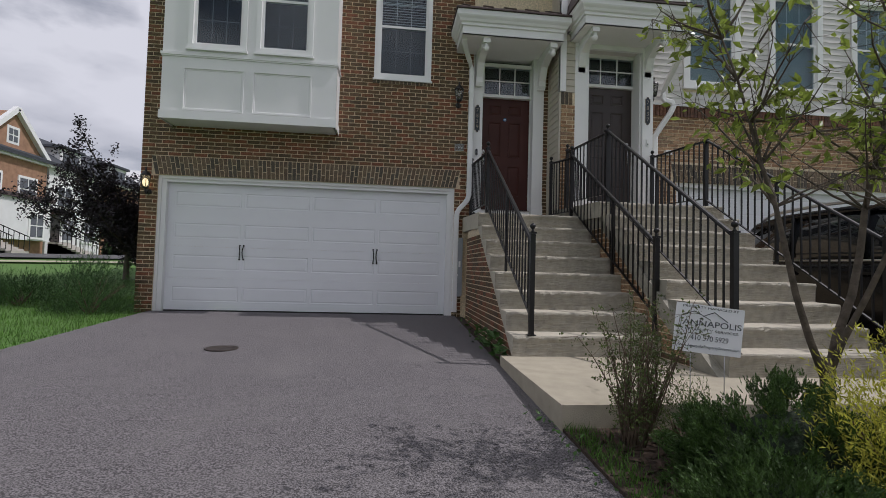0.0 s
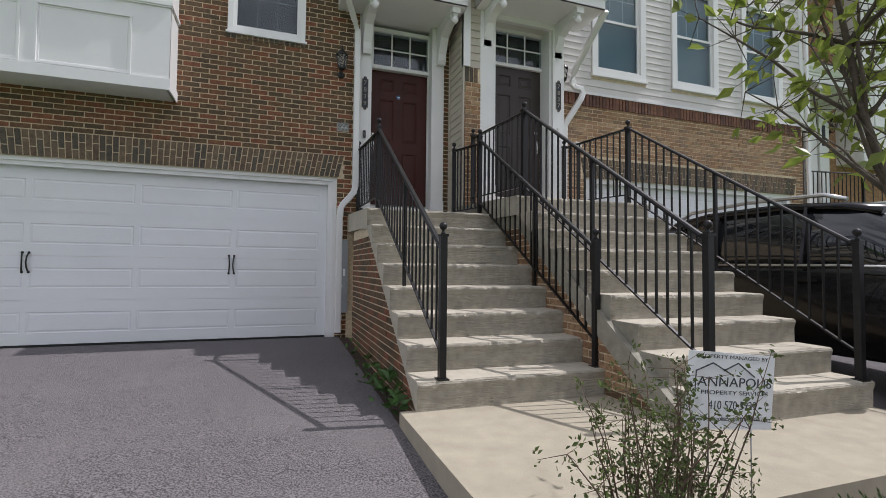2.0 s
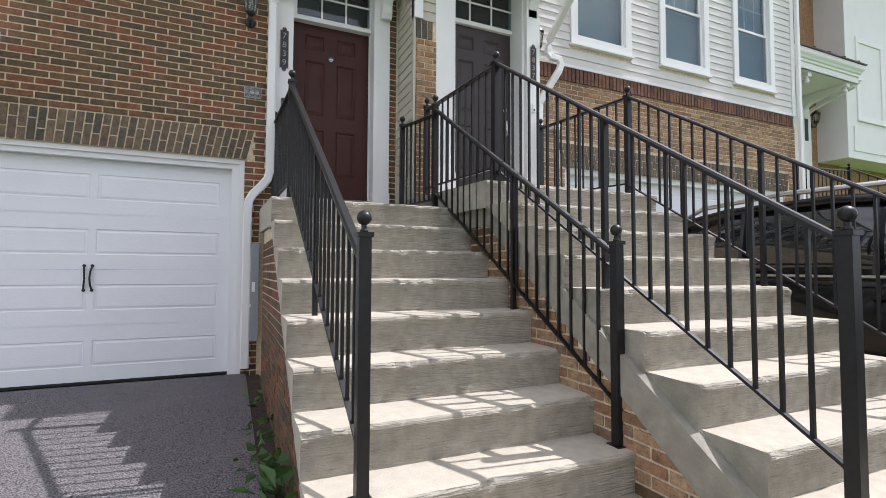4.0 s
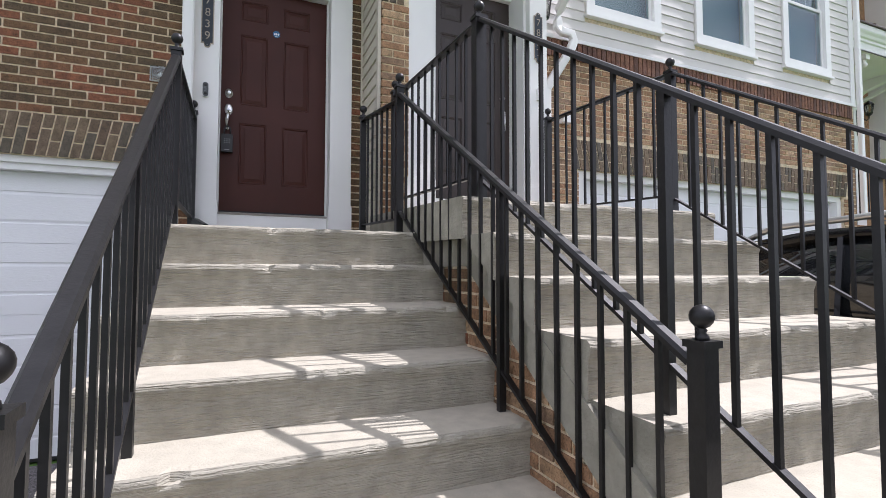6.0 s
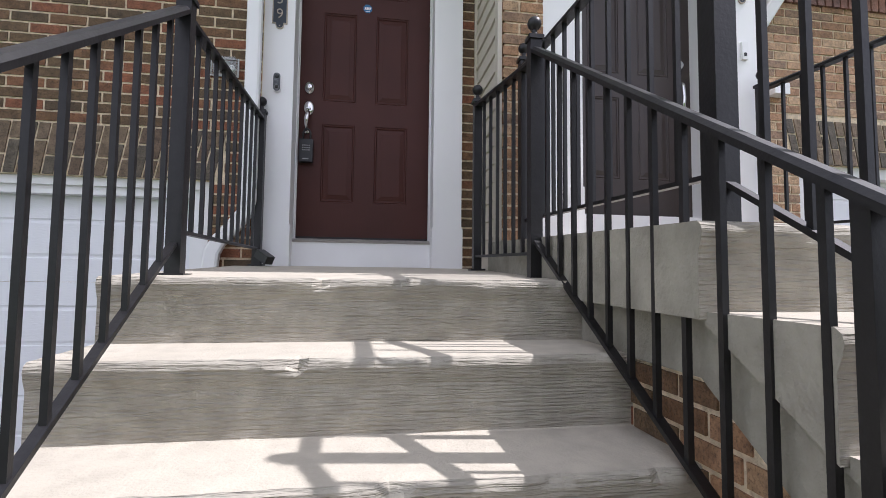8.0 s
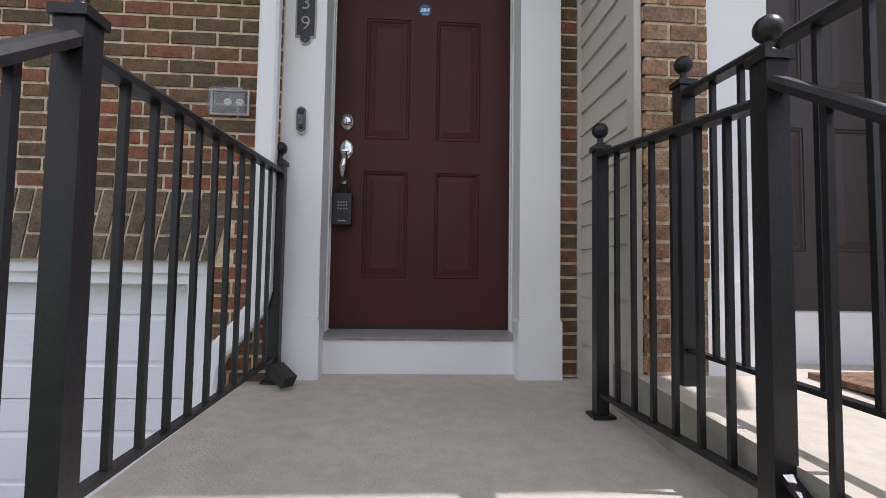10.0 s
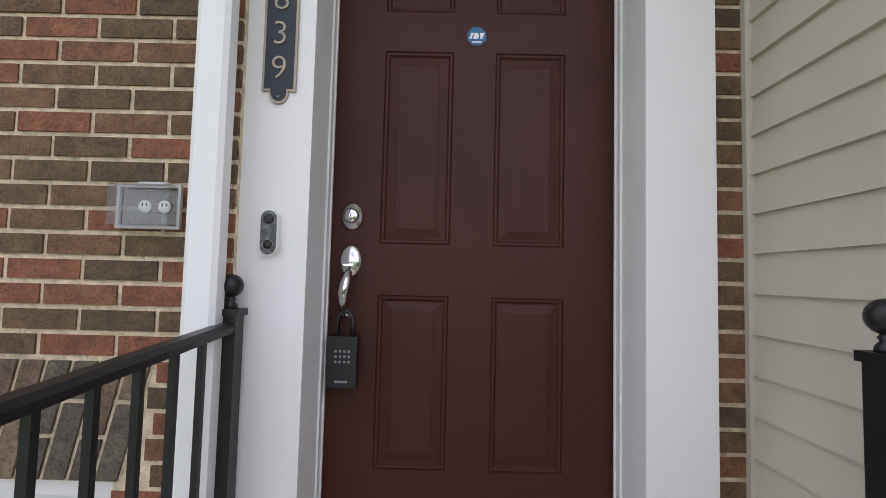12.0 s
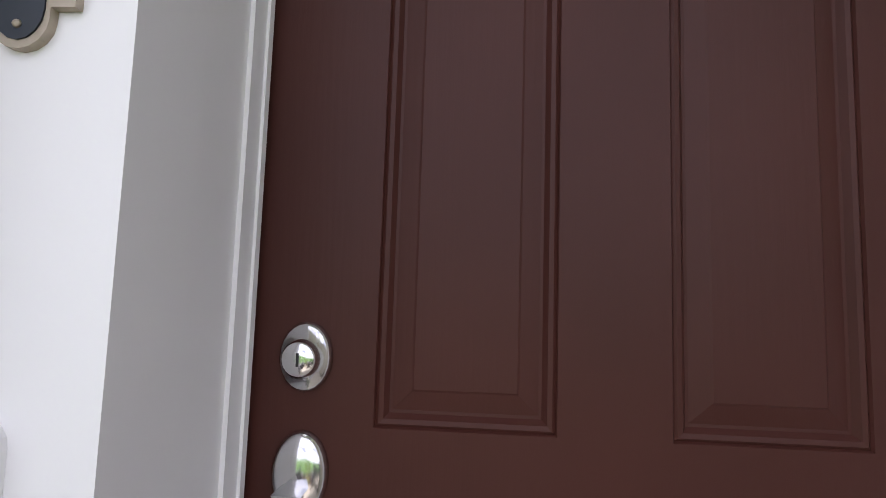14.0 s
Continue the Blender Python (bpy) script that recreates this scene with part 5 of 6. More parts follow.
def car(cx, y0, z):
    ob = thing("parked_car", "black sport utility car with silver roof rails, parked on the drive", "car", (cx, y0 + 2.4, z))

    def body_sec(y, hw, zl, zb, crown):
        r = 0.12
        return [(cx - hw + 0.08, y, z + zl), (cx + hw - 0.08, y, z + zl), (cx + hw, y, z + zl + 0.15), (cx + hw + 0.02, y, z + (zl + zb) * 0.5), (cx + hw - 0.02, y, z + zb - r), (cx + hw - 0.12, y, z + zb), (cx, y, z + zb + crown), (cx - hw + 0.12, y, z + zb), (cx - hw + 0.02, y, z + zb - r), (cx - hw - 0.02, y, z + (zl + zb) * 0.5), (cx - hw, y, z + zl + 0.15)]
    bm = bmesh.new()
    loft(bm, [body_sec(y0 + a, *b) for a, b in ((0.0, (0.72, 0.4, 0.72, 0.02)), (0.08, (0.84, 0.28, 0.86, 0.04)), (0.35, (0.92, 0.26, 0.98, 0.05)), (1.3, (0.95, 0.26, 1.08, 0.05)), (2.0, (0.95, 0.26, 1.1, 0.03)), (3.4, (0.95, 0.26, 1.12, 0.03)), (4.3, (0.94, 0.27, 1.12, 0.02)), (4.68, (0.9, 0.32, 1.08, 0.01)), (4.78, (0.8, 0.42, 0.98, 0.01)))])
    part("body", bm, CARPAINT, ob)

    def cab_sec(y, hb, ht, zb, zt):
        return [(cx - hb, y, z + zb), (cx + hb, y, z + zb), (cx + ht + 0.05, y, z + zt - 0.1), (cx + ht - 0.08, y, z + zt - 0.015), (cx, y, z + zt + 0.02), (cx - ht + 0.08, y, z + zt - 0.015), (cx - ht - 0.05, y, z + zt - 0.1)]
    bm = bmesh.new()
    loft(bm, [cab_sec(y0 + a, *b) for a, b in ((1.25, (0.78, 0.7, 1.05, 1.16)), (1.6, (0.84, 0.68, 1.05, 1.38)), (2.1, (0.87, 0.66, 1.05, 1.64)), (2.8, (0.88, 0.66, 1.05, 1.72)), (3.7, (0.88, 0.66, 1.05, 1.71)), (4.3, (0.86, 0.64, 1.05, 1.62)), (4.68, (0.8, 0.6, 1.05, 1.3)))])
    part("cabin", bm, CARGLASS, ob, "dark tinted glass house")
    bm = bmesh.new()
    loft(bm, [[(cx - h, y0 + a, z + t - 0.06), (cx + h, y0 + a, z + t - 0.06), (cx + h - 0.05, y0 + a, z + t), (cx, y0 + a, z + t + 0.03), (cx - h + 0.05, y0 + a, z + t)] for a, h, t in ((2.0, 0.66, 1.61), (2.3, 0.7, 1.69), (2.9, 0.71, 1.74), (3.8, 0.71, 1.73), (4.35, 0.69, 1.66), (4.5, 0.66, 1.6))])
    part("roof", bm, CARPAINT, ob)
    for s in (-1, 1):
        bm = bmesh.new()
        pipe(bm, [(cx + s * 0.6, y0 + 2.3, z + 1.72), (cx + s * 0.61, y0 + 2.5, z + 1.79), (cx + s * 0.62, y0 + 3.3, z + 1.81), (cx + s * 0.61, y0 + 4.1, z + 1.77), (cx + s * 0.6, y0 + 4.3, z + 1.69)], 0.022, 8)
        part("roof_rail", bm, SILVER, ob, "silver roof rail")
        bm = bmesh.new()
        pipe(bm, [(cx + s * 0.955, y0 + 1.35, z + 1.06), (cx + s * 0.95, y0 + 2.2, z + 1.085), (cx + s * 0.95, y0 + 4.2, z + 1.1)], 0.012, 6)
        part("belt_trim", bm, SILVER, ob, "bright trim along the window line")
        for a in (2.55, 3.55):
            bm = bmesh.new()
            bar(bm, (cx + s * 0.875, y0 + a, z + 1.08), (cx + s * 0.72, y0 + a + 0.04, z + 1.66), 0.03, 0.07)
            part("door_pillar", bm, CARPAINT, ob)
        for a in (2.35, 3.35):
            bm = boxes((cx + s * 0.95 - 0.02, y0 + a, z + 0.93, cx + s * 0.95 + 0.02, y0 + a + 0.2, z + 0.96))
            part("door_handle", bm, CARPAINT, ob)
        bm = bmesh.new()
        lathe(bm, [(0.02, -0.1), (0.09, -0.08), (0.11, 0.0), (0.08, 0.09), (0.02, 0.1)], (cx + s * 1.06, y0 + 1.55, z + 1.15), 12, "x")
        part("wing_mirror", bm, CARPAINT, ob)
        bm = bmesh.new()
        loft(bm, [[(cx + s * a, y0 + b, z + c), (cx + s * a, y0 + b + 0.02, z + c + 0.14), (cx + s * (a - 0.04), y0 + b + 0.12, z + c + 0.14), (cx + s * (a - 0.04), y0 + b + 0.12, z + c)] for a, b, c in ((0.55, 0.02, 0.68), (0.75, 0.06, 0.7), (0.9, 0.22, 0.74))])
        part("headlight", bm, HEADLAMP, ob, "clear headlight")
        for a in (0.95, 3.85):
            wh = bmesh.new()
            lathe(wh, [(0.2, -0.11), (0.32, -0.115), (0.355, -0.09), (0.36, 0.0), (0.355, 0.09), (0.32, 0.115), (0.2, 0.11)], (cx + s * 0.84, y0 + a, z + 0.36), 24, "x")
            wheel = part("wheel", wh, RUBBER, ob, "black rubber tyre")
            rb = bmesh.new()
            lathe(rb, [(0.23, 0.1), (0.225, 0.112), (0.2, 0.1), (0.06, 0.09), (0.05, 0.1), (0.01, 0.1)] if s > 0 else [(0.01, -0.1), (0.05, -0.1), (0.06, -0.09), (0.2, -0.1), (0.225, -0.112), (0.23, -0.1)], (cx + s * 0.845, y0 + a, z + 0.36), 20, "x")
            part("rim", rb, SILVER, wheel, "silver alloy rim")
    part("windscreen_wiper", boxes((cx - 0.4, y0 + 1.3, z + 1.17, cx + 0.3, y0 + 1.32, z + 1.19)), BLACKMETAL, ob)
    return ob


car(6.13, 2.62, 0.95)

# ---- iron cover in the drive ----
cov = thing("drain_cover", "round rusty iron cleanout cover set in the asphalt", "drain cover", (-1.66, 5.85, 0.9))
bm = bmesh.new()
lathe(bm, [(0.17, -0.01), (0.17, 0.006), (0.155, 0.008), (0.15, 0.004), (0.02, 0.005), (0.004, 0.005)], (-1.66, 5.85, 0.655 + 0.04 * 6.11 + 0.001), 28)
part("lid", bm, mat("rusty_iron", (0.045, 0.035, 0.03), 0.75, 0.3, vary=0.4, scale=25, bump=0.5, bump_scale=90), cov)

# ---- sign ----
sign = thing("yard_sign", "white property management yard sign on a wire stake", "yard sign", (2.2, 3.41, 0.8))
SIGNWHITE = mat("sign_board", (0.82, 0.83, 0.84), 0.45, vary=0.02)
INK = mat("sign_ink", (0.045, 0.05, 0.06), 0.6, vary=0.05)
SM = pose(1.948, 3.405, 1.337, 0, 6, 0)
SW, SH = 0.485, 0.315
bm = boxes((0, 0, 0, SW, 0.005, SH))
bm.transform(SM)
board = part("board", bm, SIGNWHITE, sign)


def lettering(text, x, z, size, width):
    cu = bpy.data.curves.new("lettering", "FONT")
    cu.body, cu.size, cu.extrude, cu.align_x = text, size, 0.0004, "CENTER"
    tmp = bpy.data.objects.new("lettering", cu)
    me = bpy.data.meshes.new_from_object(tmp)
    bpy.data.objects.remove(tmp)
    w = max(v.co.x for v in me.vertices) - min(v.co.x for v in me.vertices)
    me.transform(SM @ pose(x, -0.0006, z, 90) @ Matrix.Diagonal((width / w, 1, 1, 1)))
    me.materials.append(INK)
    ob = new("lettering", me)
    ob.parent = board


lettering("PROPERTY MANAGED BY", SW / 2, 0.29, 0.022, 0.40)
lettering("PROPERTY SERVICES", SW / 2 + 0.02, 0.142, 0.024, 0.38)
lettering("410 570 5929", SW / 2 + 0.01, 0.082, 0.05, 0.27)
lettering("www.AnnapolisPropertyServices.com", SW / 2 + 0.01, 0.035, 0.026, 0.44)
lettering("ANNAPOLIS", SW / 2 + 0.02, 0.175, 0.056, 0.42)
bm = bmesh.new()
for a, b in (((0.04, 0.15), (0.04, 0.235)), ((0.04, 0.235), (0.13, 0.27)), ((0.13, 0.27), (0.25, 0.22)), ((0.19, 0.24), (0.27, 0.275)), ((0.27, 0.275), (0.37, 0.22))):
    bar(bm, (a[0], -0.001, a[1]), (b[0], -0.001, b[1]), 0.002, 0.005)
bm.transform(SM)
part("roofline_mark", bm, INK, board, "thin drawn roof outline")
for x in (2.08, 2.32):
    bm = bmesh.new()
    tube(bm, (x, 3.412, 0.76), (x, 3.412, 1.45), 0.003, None, 6)
    part("wire_stake", bm, mat("galvanised_wire", (0.4, 0.4, 0.4), 0.4, 0.8, vary=0.1), sign)

# ---- the far row of houses, road and walk ----
FAR_U = Vector((math.cos(radians(24)), math.sin(radians(24)), 0))
FAR_N = Vector((FAR_U.y, -FAR_U.x, 0))
ROW_U, ROW_N = Vector((0.0, 1.0, 0)), Vector((1.0, 0.0, 0))
FAR0 = Vector((-24.3, 37.4, 0))


def strip(name, d0, d1, lift, material, label, category):
    """A band along the far row, d0..d1 metres in front of its face."""
    bm = bmesh.new()
    rows = []
    for k in range(0, 25):
        s = -60 + 5 * k
        rows.append([bm.verts.new((*(FAR0 + FAR_U * s + FAR_N * d).xy, ground_z(*(FAR0 + FAR_U * s + FAR_N * d).xy) + lift)) for d in (d1, d0)])
    for a, b in zip(rows, rows[1:]):
        bm.faces.new((a[0], b[0], b[1], a[1]))
    structure(name, bm, material, label, category)


strip("road", 7.0, 14.0, 0.06, ROADMAT, "grey asphalt road beyond the lawn", "road")
strip("pavement", 17.5, 19.0, 0.05, SLAB, "pale concrete walk across the lawn", "pavement")
FARBRICK = mat("far_brick", (0.33, 0.19, 0.12), 0.9, vary=0.2, scale=3)
FARWHITE = mat("far_white_siding", (0.72, 0.72, 0.72), 0.7, vary=0.04, scale=2)
FARGLASS = glass_mat("far_window_glass", (0.05, 0.06, 0.07), 0.0)
FARSTEP = mat("far_steps", (0.45, 0.42, 0.38), 0.9, vary=0.1)


def townhouse(s0, width, wall, gable, label):
    """A three-storey townhouse of the far row, from s0 along it."""
    base = FAR0 + ROW_U * s0
    zb = 2.0
    ob = thing("townhouse", label, "house", (base.x, base.y, zb), "far townhouses")
    fm = Matrix.Translation((base.x, base.y, 0)) @ Matrix(((ROW_U.x, -ROW_N.x, 0, 0), (ROW_U.y, -ROW_N.y, 0, 0), (0, 0, 1, 0), (0, 0, 0, 1)))

    def put(name, bm, material, parent=None, text=""):
        bm.transform(fm)
        return part(name, bm, material, parent or ob, text)
    put("wall", boxes((0, 0, zb - 1, width, 11, 8.4)), wall)
    bm = bmesh.new()
    prism(bm, [(-0.4, 8.35), (5.5, 11.6), (11.4, 8.35), (11.4, 8.6), (5.5, 11.9), (-0.4, 8.6)], "x", -0.1, width + 0.1)
    put("roof", bm, ROOF)
    if gable:
        bm = bmesh.new()
        prism(bm, [(0.3, 8.4), (width - 0.3, 8.4), (width / 2, 11.2)], "y", -0.05, 4)
        put("gable", bm, wall)
        for a, b in (((0.0, 8.3), (width / 2, 11.35)), ((width, 8.3), (width / 2, 11.35))):
            bm = bmesh.new()
            bar(bm, (a[0], -0.2, a[1]), (b[0], -0.2, b[1]), 0.3, 0.3)
            put("bargeboard", bm, WHITE)
        wins = [(width / 2, 9.6, 0.8, 0.9)]
    else:
        put("dormer", boxes((width / 2 - 1.2, 0.6, 8.6, width / 2 + 1.2, 4, 10.1)), FARWHITE)
        bm = bmesh.new()
        prism(bm, [(width / 2 - 1.5, 10.1), (width / 2 + 1.5, 10.1), (width / 2 + 1.4, 10.3), (width / 2 - 1.4, 10.3)], "y", 0.4, 4)
        put("dormer_roof", bm, ROOF)
        wins = []
    put("cornice", boxes((-0.1, -0.25, 8.2, width + 0.1, 0.0, 8.5)), WHITE)
    wins += [(width * 0.27, 6.3, 1.5, 1.5), (width * 0.73, 6.3, 1.5, 1.5), (width * 0.75, 3.9, 1.2, 1.6)]
    if gable:
        put("bay", boxes((width * 0.28, -0.6, 2.9, width * 0.95, 0, 5.6)), FARWHITE)
        put("bay_roof", boxes((width * 0.25, -0.8, 5.6, width * 0.98, 0, 5.85)), METALROOF)
    else:
        wins += [(width * 0.35, 3.9, 1.2, 1.6)]
        put("door_hood", boxes((0.2, -0.9, 4.9, 1.6, 0, 5.2)), METALROOF)
    for x, z, w, h in wins:
        y = -0.6 if (gable and z == 3.9) else 0.0
        fr = put("window", boxes((x - w / 2 - 0.12, y - 0.06, z - h / 2 - 0.12, x + w / 2 + 0.12, y, z + h / 2 + 0.12)), WHITE)
        for k in (0, 1):
            for m in (0, 1):
                put("pane", boxes((x - w / 2 + k * w / 2 + 0.04, y - 0.075, z - h / 2 + m * h / 2 + 0.04, x - w / 2 + (k + 1) * w / 2 - 0.04, y - 0.06, z - h / 2 + (m + 1) * h / 2 - 0.04)), FARGLASS, fr)
    if not gable:
        for k in (0, 1, 2):
            put("window", boxes((width / 2 - 0.9 + k * 0.62, 0.5, 8.9, width / 2 - 0.4 + k * 0.62, 0.6, 9.8)), FARGLASS)
    put("door", boxes((0.5, -0.05, 2.9, 1.4, 0, 4.9)), DARKDOOR)
    for k in range(7):
        put("step", boxes((0.3, -0.4 - 0.3 * (7 - k), zb - 0.8, 1.7, 0, 2.0 + 0.13 * (k + 1))), FARSTEP)
    for s in (0.3, 1.7):
        bm = bmesh.new()
        bar(bm, (s, -2.5, 3.0), (s, -0.4, 3.9), 0.05, 0.05)
        for k in range(8):
            bar(bm, (s, -2.5 + 0.3 * k, 2.1 + 0.128 * k), (s, -2.5 + 0.3 * k, 3.0 + 0.128 * k), 0.03, 0.03)
        put("stair_rail", bm, IRON)
    return ob


townhouse(-13.4, 6.5, FARWHITE, False, "far white townhouse with dark roof across the road")
townhouse(-6.7, 6.6, FARBRICK, True, "far tan brick townhouse with a white bay and gable")
townhouse(0.1, 6.4, FARWHITE, False, "far white sided townhouse with a dormer and dark roof")
townhouse(6.7, 6.6, FARBRICK, False, "far brick townhouse behind the purple tree")
townhouse(13.5, 6.4, FARWHITE, True, "far white townhouse with a gable at the row's end")


# ---- plants ----
def leaf_mat(name, base, rough=0.5, vary=0.35, trans=0.25):
    m = mat(name, base, rough, vary=vary, scale=9)
    nt = m.node_tree
    b = nt.nodes["Principled BSDF"]
    geo = nt.nodes.new("ShaderNodeNewGeometry")
    hsv = nt.nodes.new("ShaderNodeHueSaturation")
    mr = nt.nodes.new("ShaderNodeMapRange")
    mr.inputs["To Min"].default_value, mr.inputs["To Max"].default_value = 0.6, 1.5
    link = b.inputs["Base Color"].links[0]
    src = link.from_socket
    nt.links.remove(link)
    nt.links.new(geo.outputs["Random Per Island"], mr.inputs["Value"])
    nt.links.new(mr.outputs["Result"], hsv.inputs["Value"])
    nt.links.new(src, hsv.inputs["Color"])
    nt.links.new(hsv.outputs["Color"], b.inputs["Base Color"])
    td = nt.nodes.new("ShaderNodeBsdfTranslucent")
    nt.links.new(hsv.outputs["Color"], td.inputs["Color"])
    mixn = nt.nodes.new("ShaderNodeMixShader")
    mixn.inputs["Fac"].default_value = trans
    out = nt.nodes["Material Output"]
    nt.links.new(b.outputs["BSDF"], mixn.inputs[1])
    nt.links.new(td.outputs["BSDF"], mixn.inputs[2])
    nt.links.new(mixn.outputs["Shader"], out.inputs["Surface"])
    return m


BARK = mat("bark", (0.1, 0.08, 0.06), 0.9, vary=0.35, scale=25, bump=0.7, bump_scale=70)
TWIG = mat("twig", (0.12, 0.085, 0.055), 0.9, vary=0.3, scale=25)
LEAF_GREEN = leaf_mat("magnolia_leaf", (0.23, 0.29, 0.05), 0.4, trans=0.4)
LEAF_PLUM = leaf_mat("plum_leaf", (0.013, 0.0065, 0.012), 0.5, trans=0.12)
LEAF_SHRUB = leaf_mat("shrub_leaf", (0.1, 0.135, 0.035), 0.5)
LEAF_JUNIPER = leaf_mat("juniper_spray", (0.055, 0.105, 0.022), 0.6, trans=0.2)
LEAF_GOLD = leaf_mat("gold_cypress_spray", (0.46, 0.45, 0.06), 0.6, trans=0.35)
LEAF_WEED = leaf_mat("weed_leaf", (0.06, 0.13, 0.03), 0.5)
LEAF_DARK = leaf_mat("dark_bush_leaf", (0.035, 0.085, 0.018), 0.55)
# near black: the shade seen in the gaps between juniper sprays, as a colour
GAP_SHADE = mat("juniper_gap_shade", (0.012, 0.022, 0.009), 0.95, vary=0.5, scale=40, bump=1.0, bump_scale=60)
BLADE = leaf_mat("grass_blade", (0.08, 0.17, 0.025), 0.6)
rng = random.Random(7)


def leaf_rows(verts, faces, at, d, size, width=0.45, fold=0.12):
    """Adds one pointed leaf, folded along its rib, growing from at along d."""
    d = Vector(d).normalized()
    s = d.cross(Vector((rng.uniform(-1, 1), rng.uniform(-1, 1), rng.uniform(-0.3, 1)))).normalized()
    u = s.cross(d)
    i = len(verts)
    at = Vector(at)
    verts += [at, at + d * size * 0.45 + s * size * width * 0.5 + u * size * fold, at + d * size, at + d * size * 0.45 - s * size * width * 0.5 + u * size * fold, at + d * size * 0.5]
    faces += [(i, i + 1, i + 4), (i + 1, i + 2, i + 4), (i + 2, i + 3, i + 4), (i + 3, i, i + 4)]


def crown(name, verts, faces, material, parent, label=""):
    me = bpy.data.meshes.new(name)
    me.from_pydata([tuple(v) for v in verts], [], faces)
    me.materials.append(material)
    ob = new(name, me)
    ob.parent = parent
    ob.matrix_parent_inverse = Matrix.Translation(parent.location).inverted()
    return tagged(ob, label, kind="stuff")


def rnd(a=1.0):
    v = Vector((rng.gauss(0, 1), rng.gauss(0, 1), rng.gauss(0, 1)))
    return v.normalized() * a


def limb(bm, p, d, length, r, bend, steps=5):
    """A bent, tapering limb; returns its points."""
    pts, rad = [Vector(p)], [r]
    d = Vector(d).normalized()
    for k in range(steps):
        d = (d + rnd(bend) + Vector((0, 0, 0.04))).normalized()
        pts.append(pts[-1] + d * length / steps)
        rad.append(r * (1 - 0.75 * (k + 1) / steps))
    pipe(bm, pts, rad, 6)
    return pts


# young tree in the bed
tree = thing("sapling_tree", "young multi-stemmed magnolia with sparse light green leaves", "tree", (2.46, 2.8, 0.76))
tb, lv, lf = bmesh.new(), [], []
stems = [((-0.3, -0.04, 1.0), 1.95, 0.022), ((0.26, -0.04, 1.0), 1.95, 0.028), ((0.12, -0.16, 1.0), 1.85, 0.02)]
pipe(tb, [(2.46, 2.8, 0.7), (2.45, 2.795, 0.95), (2.465, 2.8, 1.2), (2.46, 2.805, 1.4)], [0.045, 0.038, 0.034, 0.03], 8)
for dvec, ln, r in stems:
    sp = limb(tb, (2.46 + dvec[0] * 0.03, 2.802, 1.28), dvec, ln, r, 0.12, 8)
    for k in range(4, 9):
        for j in range(5):
            dd = Vector(dvec).normalized() * 0.35 + rnd(0.9)
            dd.z = abs(dd.z) * 0.55 + 0.12
            bp_ = limb(tb, sp[k], dd, rng.uniform(0.35, 0.8), 0.008, 0.18, 4)
            for q in bp_[1:]:
                for m in range(4):
                    if rng.random() < 0.85 and q.z > 2.4:
                        tw = rnd(1)
                        tip = q + tw * rng.uniform(0.05, 0.16)
                        tube(tb, q, tip, 0.0022, 0.001, 4, False)
                        for w in range(rng.choice((1, 2, 3))):
                            leaf_rows(lv, lf, tip, tw + rnd(0.8) + Vector((0, 0, 0.35)), rng.uniform(0.045, 0.085), 0.46)
part("trunk", tb, BARK, tree, "slender grey-brown stems")
crown("crown", lv, lf, LEAF_GREEN, tree, "sparse light green leaves")

# sparse shrub by the sign
shrub = thing("shrub", "sparse twiggy shrub with small green leaves beside the landing", "shrub", (1.57, 3.18, 0.77))
tb, lv, lf = bmesh.new(), [], []
for k in range(42):
    a = rng.uniform(0, 6.28)
    dd = (math.cos(a) * 0.19, math.sin(a) * 0.19, 1.0)
    sp = limb(tb, (1.57 + 0.05 * math.cos(a), 3.18 + 0.05 * math.sin(a), 0.74), dd, rng.uniform(0.55, 0.95), 0.006, 0.16, 6)
    for q in sp[2:]:
        for m in range(4):
            t = q + rnd(rng.uniform(0.03, 0.1))
            tube(tb, q, t, 0.0015, 0.0008, 3, False)
            for w in range(5):
                leaf_rows(lv, lf, t + rnd(0.02), rnd(1) + Vector((0, 0, 0.5)), rng.uniform(0.014, 0.027), 0.5)
tagged(part("twig", tb, TWIG, shrub, "thin brown twigs"), kind="stuff")
crown("leaves", lv, lf, LEAF_SHRUB, shrub)


